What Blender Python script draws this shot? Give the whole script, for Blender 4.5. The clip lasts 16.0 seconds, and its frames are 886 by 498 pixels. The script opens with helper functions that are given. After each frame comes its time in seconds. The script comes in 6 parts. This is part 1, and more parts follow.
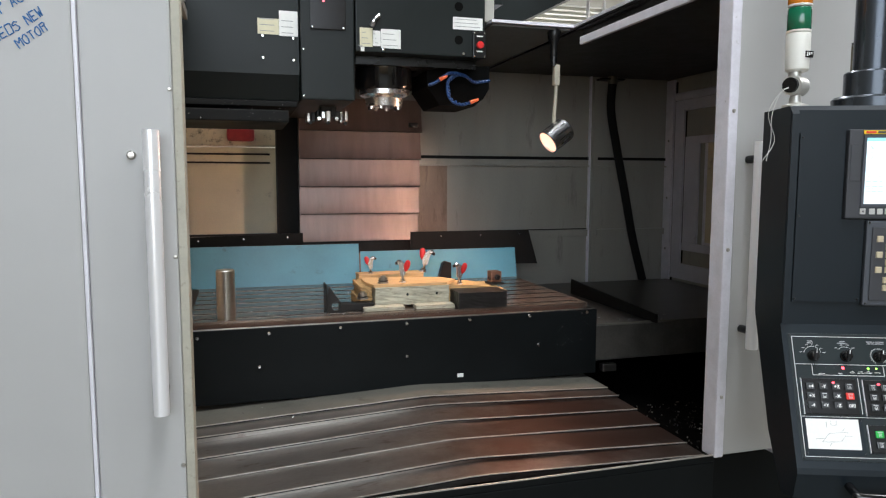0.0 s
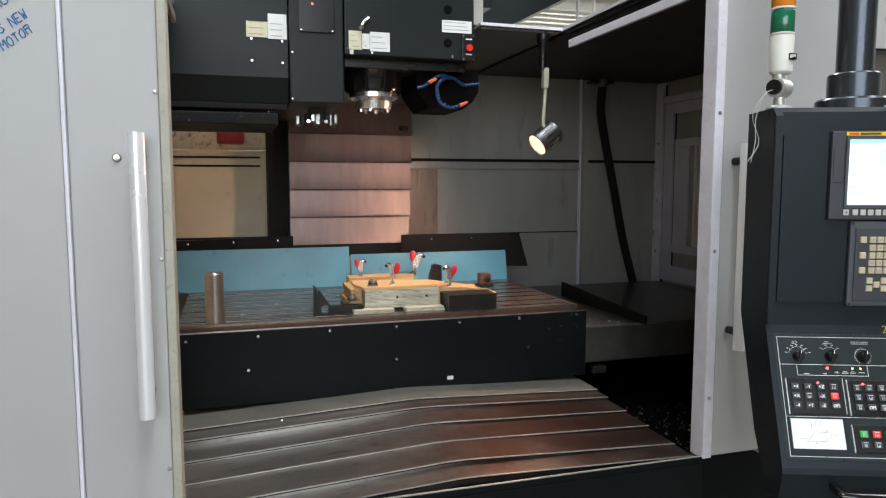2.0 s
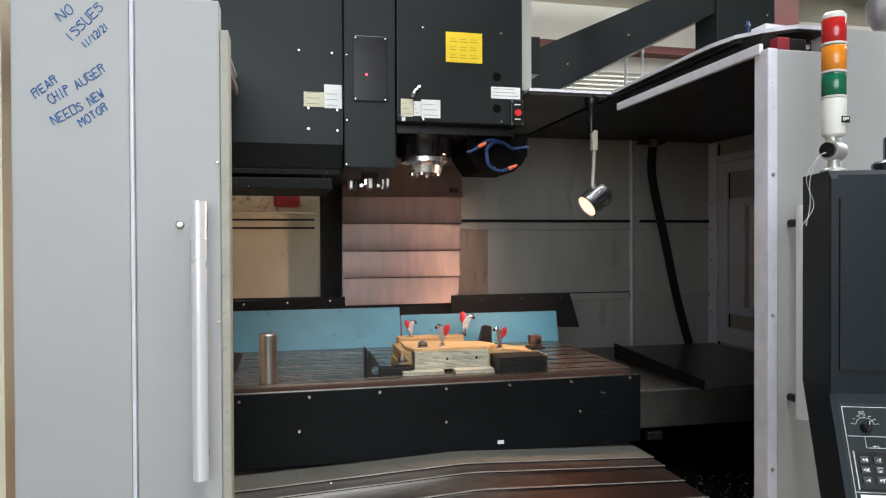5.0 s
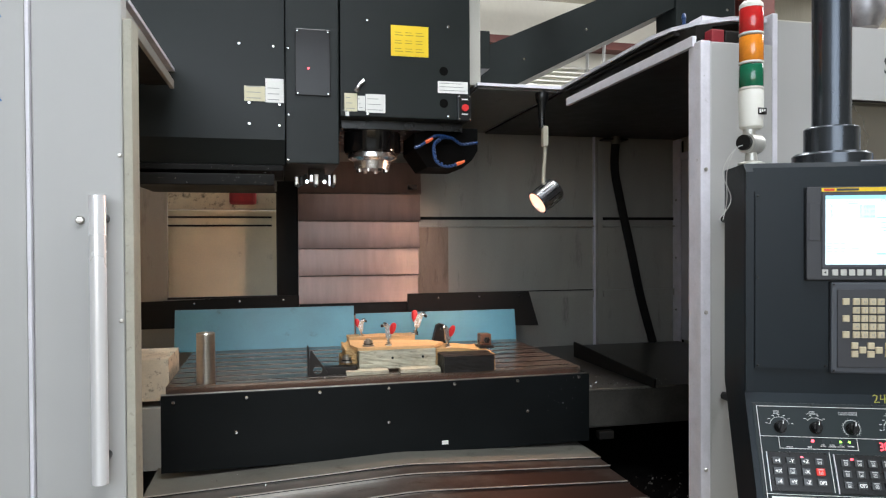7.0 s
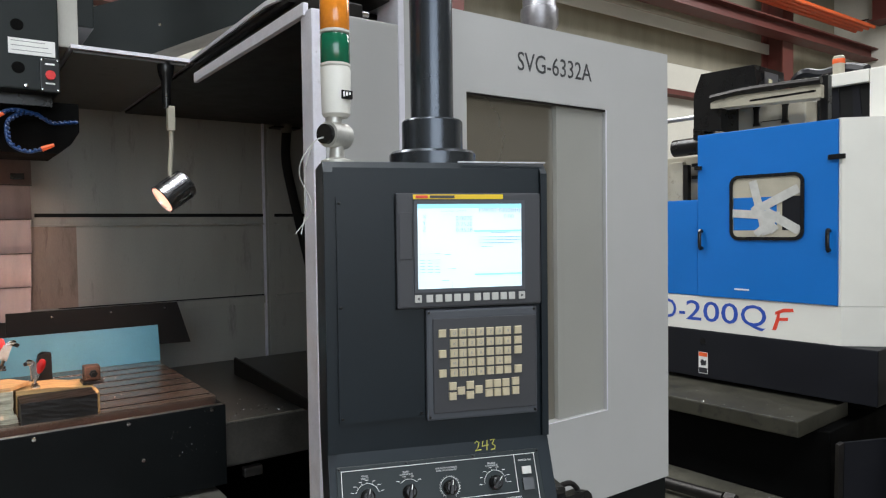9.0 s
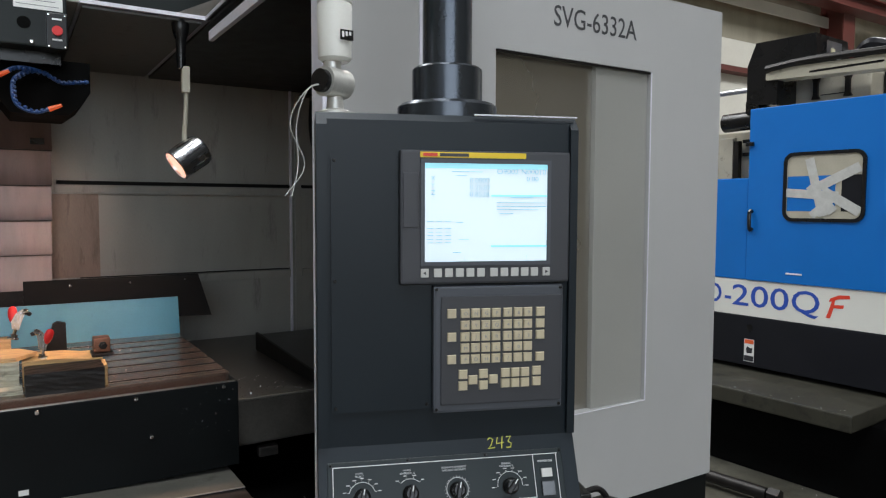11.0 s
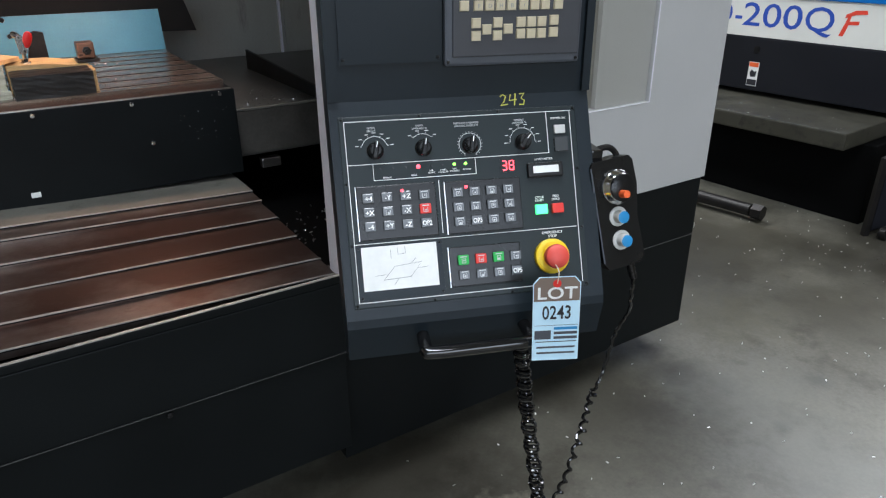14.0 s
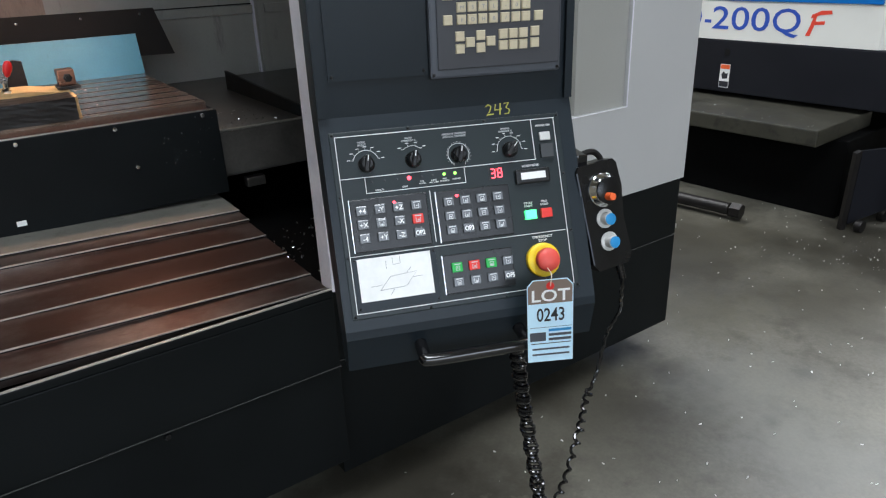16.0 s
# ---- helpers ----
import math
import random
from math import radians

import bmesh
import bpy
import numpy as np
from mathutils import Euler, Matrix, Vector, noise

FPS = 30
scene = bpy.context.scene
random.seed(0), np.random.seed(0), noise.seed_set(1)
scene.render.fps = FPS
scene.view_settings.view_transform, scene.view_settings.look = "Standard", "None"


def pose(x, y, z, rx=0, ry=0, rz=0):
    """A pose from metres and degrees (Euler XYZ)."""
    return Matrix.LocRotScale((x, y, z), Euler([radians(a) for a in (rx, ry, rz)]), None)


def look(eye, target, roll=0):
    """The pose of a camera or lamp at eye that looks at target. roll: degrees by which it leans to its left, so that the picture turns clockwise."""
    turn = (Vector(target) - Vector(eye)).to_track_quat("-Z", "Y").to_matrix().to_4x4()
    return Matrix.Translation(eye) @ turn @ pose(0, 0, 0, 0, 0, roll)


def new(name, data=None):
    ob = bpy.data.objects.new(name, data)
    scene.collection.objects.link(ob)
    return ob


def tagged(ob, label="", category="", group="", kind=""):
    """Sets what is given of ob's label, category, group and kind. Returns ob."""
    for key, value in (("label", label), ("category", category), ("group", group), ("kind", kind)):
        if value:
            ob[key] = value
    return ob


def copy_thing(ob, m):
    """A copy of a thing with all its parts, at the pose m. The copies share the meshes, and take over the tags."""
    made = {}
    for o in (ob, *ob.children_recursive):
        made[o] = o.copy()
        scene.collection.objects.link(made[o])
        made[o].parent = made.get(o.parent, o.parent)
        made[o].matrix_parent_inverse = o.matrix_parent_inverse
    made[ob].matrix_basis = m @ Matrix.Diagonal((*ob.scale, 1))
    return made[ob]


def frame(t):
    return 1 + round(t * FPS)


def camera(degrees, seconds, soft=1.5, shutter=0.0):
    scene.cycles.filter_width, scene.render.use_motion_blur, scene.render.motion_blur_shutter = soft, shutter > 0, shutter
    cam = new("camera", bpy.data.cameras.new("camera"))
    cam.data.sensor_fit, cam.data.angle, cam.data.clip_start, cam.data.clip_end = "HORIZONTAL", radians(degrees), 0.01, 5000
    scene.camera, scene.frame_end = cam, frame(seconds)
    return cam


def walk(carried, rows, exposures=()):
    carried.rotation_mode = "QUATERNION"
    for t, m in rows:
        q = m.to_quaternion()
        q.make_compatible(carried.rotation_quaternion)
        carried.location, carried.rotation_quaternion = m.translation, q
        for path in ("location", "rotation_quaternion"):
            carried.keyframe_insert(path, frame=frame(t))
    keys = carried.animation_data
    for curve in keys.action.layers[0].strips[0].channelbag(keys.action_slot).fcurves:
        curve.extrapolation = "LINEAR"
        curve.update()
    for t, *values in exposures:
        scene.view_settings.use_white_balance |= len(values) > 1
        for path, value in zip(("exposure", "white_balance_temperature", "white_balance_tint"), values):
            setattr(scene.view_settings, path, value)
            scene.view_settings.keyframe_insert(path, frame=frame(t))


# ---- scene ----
cam = camera(65.5, 16.0, soft=1.2)
PATH = [
    (0, (0.337, 0.44, 1.794), (0.898, 2.349, 1.593), 0.1),
    (0.5, (0.335, 0.439, 1.797), (0.884, 2.353, 1.607), 0.0),
    (1, (0.335, 0.437, 1.796), (0.881, 2.352, 1.608), 0.0),
    (1.5, (0.346, 0.436, 1.793), (0.901, 2.348, 1.605), -0.0),
    (2, (0.354, 0.432, 1.79), (0.933, 2.336, 1.599), -0.0),
    (2.5, (0.358, 0.425, 1.793), (0.946, 2.327, 1.602), 0.0),
    (3, (0.354, 0.419, 1.813), (0.94, 2.324, 1.65), -0.0),
    (3.5, (0.347, 0.42, 1.812), (0.858, 2.353, 1.78), -0.1),
    (4, (0.345, 0.421, 1.814), (0.833, 2.361, 1.807), -0.1),
    (4.5, (0.343, 0.419, 1.81), (0.81, 2.364, 1.789), -0.1),
    (6.8, (0.546, 0.397, 1.806), (0.924, 2.36, 1.784), -0.8),
    (7, (0.581, 0.418, 1.798), (1.042, 2.364, 1.772), -0.3),
    (7.5, (0.711, 0.52, 1.805), (1.514, 2.352, 1.765), -0.3),
    (8, (0.823, 0.606, 1.813), (1.905, 2.287, 1.759), -0.1),
    (8.5, (0.975, 0.665, 1.832), (2.208, 2.238, 1.754), -0.7),
    (8.7, (1.053, 0.683, 1.856), (2.254, 2.28, 1.789), -1.0),
    (11, (1.281, 0.834, 1.829), (2.347, 2.522, 1.704), 0.2),
    (11.5, (1.291, 0.859, 1.796), (2.337, 2.533, 1.475), -0.2),
    (12, (1.286, 0.863, 1.788), (2.308, 2.53, 1.369), -0.4),
    (12.5, (1.277, 0.865, 1.776), (2.293, 2.524, 1.312), -0.2),
    (13, (1.269, 0.867, 1.733), (2.27, 2.512, 1.19), -0.5),
    (13.5, (1.255, 0.861, 1.695), (2.251, 2.441, 0.979), -0.2),
    (14, (1.257, 0.858, 1.66), (2.247, 2.39, 0.84), -0.3),
    (14.5, (1.253, 0.864, 1.63), (2.254, 2.332, 0.712), -0.5),
    (15, (1.254, 0.865, 1.636), (2.285, 2.313, 0.72), -0.2),
    (15.5, (1.253, 0.858, 1.629), (2.278, 2.339, 0.761), -1.8),
    (16, (1.227, 0.847, 1.664), (2.267, 2.363, 0.876), -2.2),
]
walk(cam, [(t, look(eye, target, roll)) for t, eye, target, roll in PATH],
     exposures=[(0.0, -0.07, 6150, 10), (4.5, -0.04, 6150, 10), (7.0, -0.02, 6150, 10), (8.5, -0.25, 6150, 10), (11.0, -0.56, 6080, 10), (11.5, -0.76, 6000, 10), (12.0, -0.80, 5980, 10), (12.5, -0.64, 5950, 10), (13.0, -0.42, 5880, 10), (13.5, -0.24, 5850, 10), (14.5, -0.26, 5800, 10), (16.0, -0.22, 5880, 10)])

# ---- light ----
FZ = -0.08          # shop floor level
world = bpy.data.worlds.new("world")
scene.world = world
world.use_nodes = True
sky = world.node_tree.nodes.new("ShaderNodeTexSky")
sky.sky_type, sky.sun_disc = "NISHITA", False
sky.sun_elevation, sky.sun_rotation = radians(38), radians(200)
world.node_tree.links.new(sky.outputs[0], world.node_tree.nodes["Background"].inputs[0])
world.node_tree.nodes["Background"].inputs[1].default_value = 0.1


def lamp(name, kind, m, energy, colour, **more):
    data = bpy.data.lights.new(name, kind)
    data.energy, data.color = energy, colour
    for key, value in more.items():
        if key == "size":
            data.shape, data.size, data.size_y = "RECTANGLE", *value
        if key == "radius":
            data.shadow_soft_size = value
        if key == "cone":
            data.spot_size, data.spot_blend = radians(value[0]), value[1]
    ob = new(name, data)
    ob.matrix_world = m
    return ob


# added fill from the left, where the wall has no opening
lamp("side_fill", "AREA", look((-7.6, -3.4, 4.4), (2.6, 4.0, 2.2)), 40, (0.92, 0.96, 0.97), size=(5.0, 3.4))
# added daylight from behind the visitor, and from assumed roof lights out of view
lamp("front_daylight_fill", "AREA", look((-1.4, -6.7, 4.0), (1.4, 4.0, 1.7)), 400, (0.88, 0.94, 0.98), size=(7.0, 3.8))
lamp("roof_light_front", "AREA", look((1.0, 0.2, 7.5), (1.0, 0.2, 0)), 500, (0.96, 0.97, 0.95), size=(1.2, 5.0))
lamp("roof_light_right", "AREA", look((5.2, -0.6, 7.5), (5.2, -0.6, 0)), 240, (1.0, 0.98, 0.95), size=(1.2, 5.0))
lamp("roof_light_back", "AREA", look((3.6, 6.9, 7.5), (3.6, 6.9, 0)), 760, (1.0, 0.98, 0.93), size=(6.0, 1.2))
# added fill to brighten the far walls and the blue machine's top
lamp("far_overhead_fill", "AREA", look((13.0, 4.2, 7.5), (13.0, 4.2, 0)), 850, (1.0, 0.98, 0.94), size=(7.0, 2.4))
LAMP_AT, LAMP_TO = Vector((1.842, 3.676, 1.982)), Vector((1.25, 3.80, 1.46))
lamp("work_lamp_bulb", "SPOT", look(LAMP_AT + (LAMP_TO - LAMP_AT).normalized() * 0.03, LAMP_TO), 58, (1.0, 0.58, 0.36), cone=(166, 1.0), radius=0.03)

# ---- materials ----
def surf(name, col, rough=0.5, metal=0.0, var=0.12, scale=6.0, grain=120.0, bump=0.02, stretch=None, spec=0.5, dirt=None, coat=0.0, glow=0.0, dirt_at=0.62):
    """A painted, cast or bare surface: cloudy variation, fine grain, optional dirt, fine relief."""
    m = bpy.data.materials.new(name)
    m.use_nodes = True
    nt = m.node_tree
    p = nt.nodes["Principled BSDF"]
    co = nt.nodes.new("ShaderNodeTexCoord")
    mp = nt.nodes.new("ShaderNodeMapping")
    nt.links.new(co.outputs["Object"], mp.inputs["Vector"])
    if stretch:
        mp.inputs["Scale"].default_value = stretch
    big, fine = nt.nodes.new("ShaderNodeTexNoise"), nt.nodes.new("ShaderNodeTexNoise")
    big.inputs["Scale"].default_value, big.inputs["Detail"].default_value = scale, 5
    fine.inputs["Scale"].default_value, fine.inputs["Detail"].default_value = grain, 3
    for n in (big, fine):
        nt.links.new(mp.outputs[0], n.inputs["Vector"])
    add = nt.nodes.new("ShaderNodeMath")
    add.operation = "ADD"
    half = nt.nodes.new("ShaderNodeMath")
    half.operation = "MULTIPLY"
    half.inputs[1].default_value = 0.4
    nt.links.new(fine.outputs["Fac"], half.inputs[0])
    nt.links.new(big.outputs["Fac"], add.inputs[0])
    nt.links.new(half.outputs[0], add.inputs[1])
    ramp = nt.nodes.new("ShaderNodeMapRange")
    ramp.inputs["From Min"].default_value, ramp.inputs["From Max"].default_value = 0.4, 1.0
    nt.links.new(add.outputs[0], ramp.inputs["Value"])
    mix = nt.nodes.new("ShaderNodeMix")
    mix.data_type = "RGBA"
    mix.inputs["A"].default_value = (*[c * (1 - var) for c in col], 1)
    mix.inputs["B"].default_value = (*[min(1, c * (1 + var)) for c in col], 1)
    nt.links.new(ramp.outputs[0], mix.inputs["Factor"])
    out = mix.outputs["Result"]
    if dirt:
        spots = nt.nodes.new("ShaderNodeTexNoise")
        spots.inputs["Scale"].default_value, spots.inputs["Detail"].default_value, spots.inputs["Roughness"].default_value = scale * 2.3, 8, 0.7
        nt.links.new(mp.outputs[0], spots.inputs["Vector"])
        cut = nt.nodes.new("ShaderNodeMapRange")
        cut.inputs["From Min"].default_value, cut.inputs["From Max"].default_value = dirt_at, dirt_at + 0.14
        nt.links.new(spots.outputs["Fac"], cut.inputs["Value"])
        mix2 = nt.nodes.new("ShaderNodeMix")
        mix2.data_type = "RGBA"
        mix2.inputs["B"].default_value = (*dirt, 1)
        nt.links.new(out, mix2.inputs["A"])
        nt.links.new(cut.outputs[0], mix2.inputs["Factor"])
        out = mix2.outputs["Result"]
    nt.links.new(out, p.inputs["Base Color"])
    rr = nt.nodes.new("ShaderNodeMapRange")
    rr.inputs["To Min"].default_value, rr.inputs["To Max"].default_value = max(0.02, rough * 0.8), min(1, rough * 1.25)
    nt.links.new(big.outputs["Fac"], rr.inputs["Value"])
    nt.links.new(rr.outputs[0], p.inputs["Roughness"])
    p.inputs["Metallic"].default_value = metal
    p.inputs["Specular IOR Level"].default_value = spec
    p.inputs["Coat Weight"].default_value = coat
    if bump:
        b = nt.nodes.new("ShaderNodeBump")
        b.inputs["Strength"].default_value, b.inputs["Distance"].default_value = min(1, bump * 10), 0.002
        nt.links.new(add.outputs[0], b.inputs["Height"])
        nt.links.new(b.outputs[0], p.inputs["Normal"])
    if glow:
        p.inputs["Emission Color"].default_value = (*col, 1)
        p.inputs["Emission Strength"].default_value = glow
    return m


GREY = surf("light_grey_paint", (0.43, 0.43, 0.428), 0.42, var=0.05, scale=2.5, grain=400, bump=0.006, dirt=(0.36, 0.35, 0.33), dirt_at=0.70)
GREY_EDGE = surf("worn_grey_edge", (0.72, 0.71, 0.78), 0.35, var=0.12, scale=14, bump=0.02, dirt=(0.30, 0.29, 0.28), dirt_at=0.64)
LILAC = surf("lilac_grey_sheet", (0.60, 0.60, 0.68), 0.42, var=0.12, scale=5, bump=0.012, dirt=(0.22, 0.21, 0.20), dirt_at=0.62)
INNER = surf("grimy_inner_paint", (0.345, 0.338, 0.305), 0.33, 0.1, var=0.14, scale=2, bump=0.012, stretch=(2.5, 2.5, 0.5), dirt=(0.23, 0.22, 0.20), dirt_at=0.58)
CHAR = surf("charcoal_paint", (0.0058, 0.0070, 0.0076), 0.42, spec=0.11, var=0.25, scale=4, grain=500, bump=0.02, dirt=(0.022, 0.022, 0.022), dirt_at=0.72)
PEND = surf("blue_black_paint", (0.011, 0.0165, 0.022), 0.38, spec=0.25, var=0.10, scale=5, grain=700, bump=0.02, dirt=(0.02, 0.022, 0.025), dirt_at=0.76)
HEAD = surf("green_black_paint", (0.0105, 0.0135, 0.0135), 0.36, spec=0.25, var=0.14, scale=4, grain=400, bump=0.015, dirt=(0.04, 0.04, 0.04), dirt_at=0.72)
BLACK = surf("black_plastic", (0.006, 0.006, 0.0065), 0.27, spec=0.4, var=0.1, grain=300)
RUBBER = surf("black_rubber", (0.008, 0.008, 0.008), 0.6, spec=0.2, var=0.2, grain=200, dirt=(0.028, 0.027, 0.026), dirt_at=0.68)
BEZEL = surf("dark_grey_plastic", (0.043, 0.045, 0.053), 0.45, var=0.06, grain=600)
BEZEL2 = surf("mid_grey_plastic", (0.065, 0.072, 0.088), 0.45, var=0.06, grain=600)
PANEL = surf("panel_film", (0.018, 0.0245, 0.0265), 0.36, spec=0.25, var=0.06, grain=500)
STEEL = surf("brushed_steel", (0.50, 0.48, 0.45), 0.30, 1.0, var=0.15, scale=5, grain=60, bump=0.02, stretch=(1, 1, 14))
SLAT = surf("way_cover_steel", (0.235, 0.182, 0.168), 0.40, 0.85, var=0.16, scale=4, grain=90, bump=0.02, stretch=(6, 1, 1), dirt=(0.20, 0.15, 0.135), dirt_at=0.6)
OILY = surf("oily_steel_sheet", (0.38, 0.36, 0.335), 0.34, 0.92, var=0.22, scale=3, grain=60, bump=0.02, stretch=(1, 3, 1), dirt=(0.16, 0.115, 0.092), dirt_at=0.58)
TABLE = surf("machined_cast_iron", (0.25, 0.19, 0.155), 0.22, 0.78, var=0.25, scale=6, grain=90, bump=0.03, stretch=(0.4, 2, 1), dirt=(0.11, 0.08, 0.065), dirt_at=0.55)
DULL = surf("dull_grey_sheet", (0.15, 0.145, 0.125), 0.45, 0.3, var=0.2, scale=5, grain=80, bump=0.03, dirt=(0.08, 0.075, 0.06), dirt_at=0.57)
# near-black for black parts and holes, and for shade painted into pit and bed
VOID = surf("part_and_shade_black", (0.003, 0.003, 0.003), 0.7, var=0.3, spec=0.05)
DUSTY = surf("dusty_oiled_plate", (0.10, 0.096, 0.088), 0.32, var=0.25, scale=6, grain=90, bump=0.03, dirt=(0.04, 0.036, 0.032), dirt_at=0.55)
PRINT = surf("grey_print", (0.30, 0.30, 0.30), 0.6, var=0.05, bump=0)
HANDLE = surf("satin_handle", (0.94, 0.94, 0.97), 0.28, 0.4, var=0.02, scale=3, bump=0)
CHROME = surf("chrome", (0.72, 0.72, 0.72), 0.10, 1.0, var=0.05, bump=0.0)
ALU = surf("satin_aluminium", (0.80, 0.80, 0.82), 0.26, 1.0, var=0.06, scale=9, bump=0.004)
IRON = surf("black_oxide_steel", (0.022, 0.020, 0.019), 0.42, 0.6, var=0.3, scale=12, grain=90, bump=0.04)
BLUEP = surf("blue_painted_plate", (0.105, 0.315, 0.44), 0.34, var=0.12, scale=5, grain=150, bump=0.02, dirt=(0.07, 0.18, 0.22), dirt_at=0.6)
WOOD = surf("sawn_timber", (0.56, 0.36, 0.17), 0.6, var=0.25, scale=9, grain=70, bump=0.06, stretch=(0.6, 6, 6), dirt=(0.25, 0.13, 0.05), dirt_at=0.6)
WORN = surf("weathered_block", (0.40, 0.385, 0.30), 0.7, var=0.3, scale=16, grain=80, bump=0.08, stretch=(0.6, 1, 1.6), dirt=(0.20, 0.185, 0.14), dirt_at=0.55)
BEIGE = surf("beige_panel", (0.74, 0.67, 0.51), 0.5, var=0.12, scale=3, dirt=(0.30, 0.26, 0.2), dirt_at=0.62)
SPOTTY = surf("chip_spattered_cream", (0.62, 0.55, 0.42), 0.6, var=0.2, scale=9, dirt=(0.08, 0.07, 0.06), dirt_at=0.54)
CONC = surf("shop_concrete", (0.150, 0.142, 0.114), 0.40, var=0.42, scale=1.7, grain=70, bump=0.04, dirt=(0.075, 0.068, 0.052), dirt_at=0.52)
MBLUE = surf("bright_blue_paint", (0.006, 0.145, 0.52), 0.38, var=0.06, scale=3, grain=300, bump=0.006)
WHITE = surf("white_paint", (0.74, 0.73, 0.68), 0.42, var=0.05, scale=3, grain=300, bump=0.006, dirt=(0.5, 0.48, 0.42), dirt_at=0.7)
CREAM = surf("cream_casting", (0.42, 0.39, 0.31), 0.5, var=0.15, scale=6, dirt=(0.14, 0.12, 0.1), dirt_at=0.6)
SHEET = surf("insulation_fabric", (0.62, 0.60, 0.53), 0.6, var=0.08, scale=1.5, grain=20, bump=0.03)
# lack of light on the upper and unseen walls is put into this brown
DIMWALL = surf("wall_darkened_as_unlit", (0.29, 0.265, 0.20), 0.6, var=0.2, scale=1.0, grain=20, stretch=(3, 3, 0.3))
REDST = surf("red_oxide_steel", (0.105, 0.024, 0.018), 0.5, var=0.2, scale=4)
ORANGE = surf("orange_pipe", (0.80, 0.13, 0.03), 0.45, var=0.1)
RED = surf("red_plastic", (0.62, 0.02, 0.02), 0.35, var=0.05)
REDKEY = surf("red_key", (0.70, 0.03, 0.02), 0.4, var=0.05)
GRNKEY = surf("green_key", (0.02, 0.40, 0.06), 0.4, var=0.05)
YELLOW = surf("yellow_label", (0.85, 0.60, 0.01), 0.4, var=0.05)
PAPER = surf("label_paper", (0.80, 0.80, 0.78), 0.5, var=0.08, scale=20)
CREAML = surf("cream_label", (0.66, 0.62, 0.44), 0.5, var=0.08, scale=20)
KEYC = surf("cream_key", (0.56, 0.49, 0.34), 0.5, var=0.06, grain=500)
SOFTK = surf("pale_grey_key", (0.55, 0.55, 0.53), 0.5, var=0.05)
DKEY = surf("smoked_key", (0.06, 0.065, 0.070), 0.16, var=0.05, coat=0.4)
GLOSS = surf("gloss_black", (0.006, 0.006, 0.0065), 0.10, spec=0.5, var=0.1, grain=200, coat=0.3)
RUSTY = surf("coolant_stained_iron", (0.34, 0.17, 0.115), 0.28, 0.85, var=0.3, scale=9, grain=90, bump=0.03, stretch=(0.5, 2, 2), dirt=(0.12, 0.05, 0.035), dirt_at=0.58)
GINK = surf("faded_print", (0.52, 0.53, 0.54), 0.6, var=0.1, scale=90, bump=0)
LIP = surf("worn_bright_lip", (0.45, 0.42, 0.39), 0.42, 0.6, var=0.2, scale=30, bump=0.02)
DOORED = surf("dirty_cream_edge", (0.40, 0.385, 0.32), 0.5, var=0.15, scale=12, dirt=(0.16, 0.15, 0.12), dirt_at=0.58)
INK = surf("white_print", (0.86, 0.86, 0.85), 0.6, var=0.03, bump=0)
DINK = surf("black_print", (0.02, 0.02, 0.025), 0.6, var=0.03, bump=0)
BINK = surf("blue_marker", (0.02, 0.13, 0.36), 0.6, var=0.2, bump=0)
YINK = surf("yellow_marker", (0.65, 0.62, 0.10), 0.6, var=0.1, bump=0)
LBLUE = surf("tag_card", (0.60, 0.83, 0.97), 0.55, var=0.03, scale=12)
TAGBR = surf("tag_brown_print", (0.20, 0.15, 0.12), 0.55, var=0.03)
KBLUE = surf("knob_blue", (0.03, 0.25, 0.55), 0.4, var=0.05)
HOSEB = surf("blue_hose", (0.013, 0.045, 0.15), 0.3, var=0.1)
BLUEL = surf("letter_blue", (0.03, 0.08, 0.42), 0.45, var=0.05, bump=0)
REDL = surf("letter_red", (0.72, 0.06, 0.03), 0.45, var=0.05, bump=0)
LENS_R = surf("red_lens", (0.55, 0.02, 0.02), 0.15, var=0.1, scale=60, coat=0.5)
LENS_A = surf("amber_lens", (0.80, 0.26, 0.02), 0.15, var=0.1, scale=60, coat=0.5)
LENS_G = surf("green_lens", (0.01, 0.14, 0.07), 0.15, var=0.1, scale=60, coat=0.5)
SCREEN = surf("lit_screen", (0.80, 0.93, 1.0), 0.3, var=0.05, scale=9, glow=0.52)
CYAN = surf("lit_screen_band", (0.35, 0.78, 0.88), 0.3, var=0.02, glow=0.6)
SCINK = surf("screen_print", (0.33, 0.48, 0.57), 0.5, var=0.02, bump=0, glow=0.33)
BULB = surf("lamp_glass", (1.0, 0.50, 0.34), 0.3, var=0.02, glow=2.0)
LEDR = surf("red_led", (1.0, 0.06, 0.08), 0.3, var=0.0, glow=5)
LEDG = surf("green_led", (0.35, 1.0, 0.10), 0.3, var=0.0, glow=3)
LITG = surf("lit_green_button", (0.12, 1.0, 0.30), 0.3, var=0.0, glow=1.9)
SMOKE = surf("smoked_window", (0.014, 0.012, 0.011), 0.16, var=0.1, spec=0.25)
ESTOP = surf("faded_red_cap", (0.66, 0.075, 0.055), 0.45, var=0.08, scale=30)
LEAF = surf("grey_recess_sheet", (0.38, 0.38, 0.355), 0.34, 0.25, var=0.06, scale=2, grain=300, bump=0.004)
SATIN = surf("satin_recess_steel", (0.42, 0.40, 0.36), 0.28, 0.85, var=0.05, scale=2, grain=300, bump=0.003)
POLE = surf("glossy_blue_black", (0.065, 0.074, 0.088), 0.24, 0.7, var=0.08, scale=6, bump=0.004)
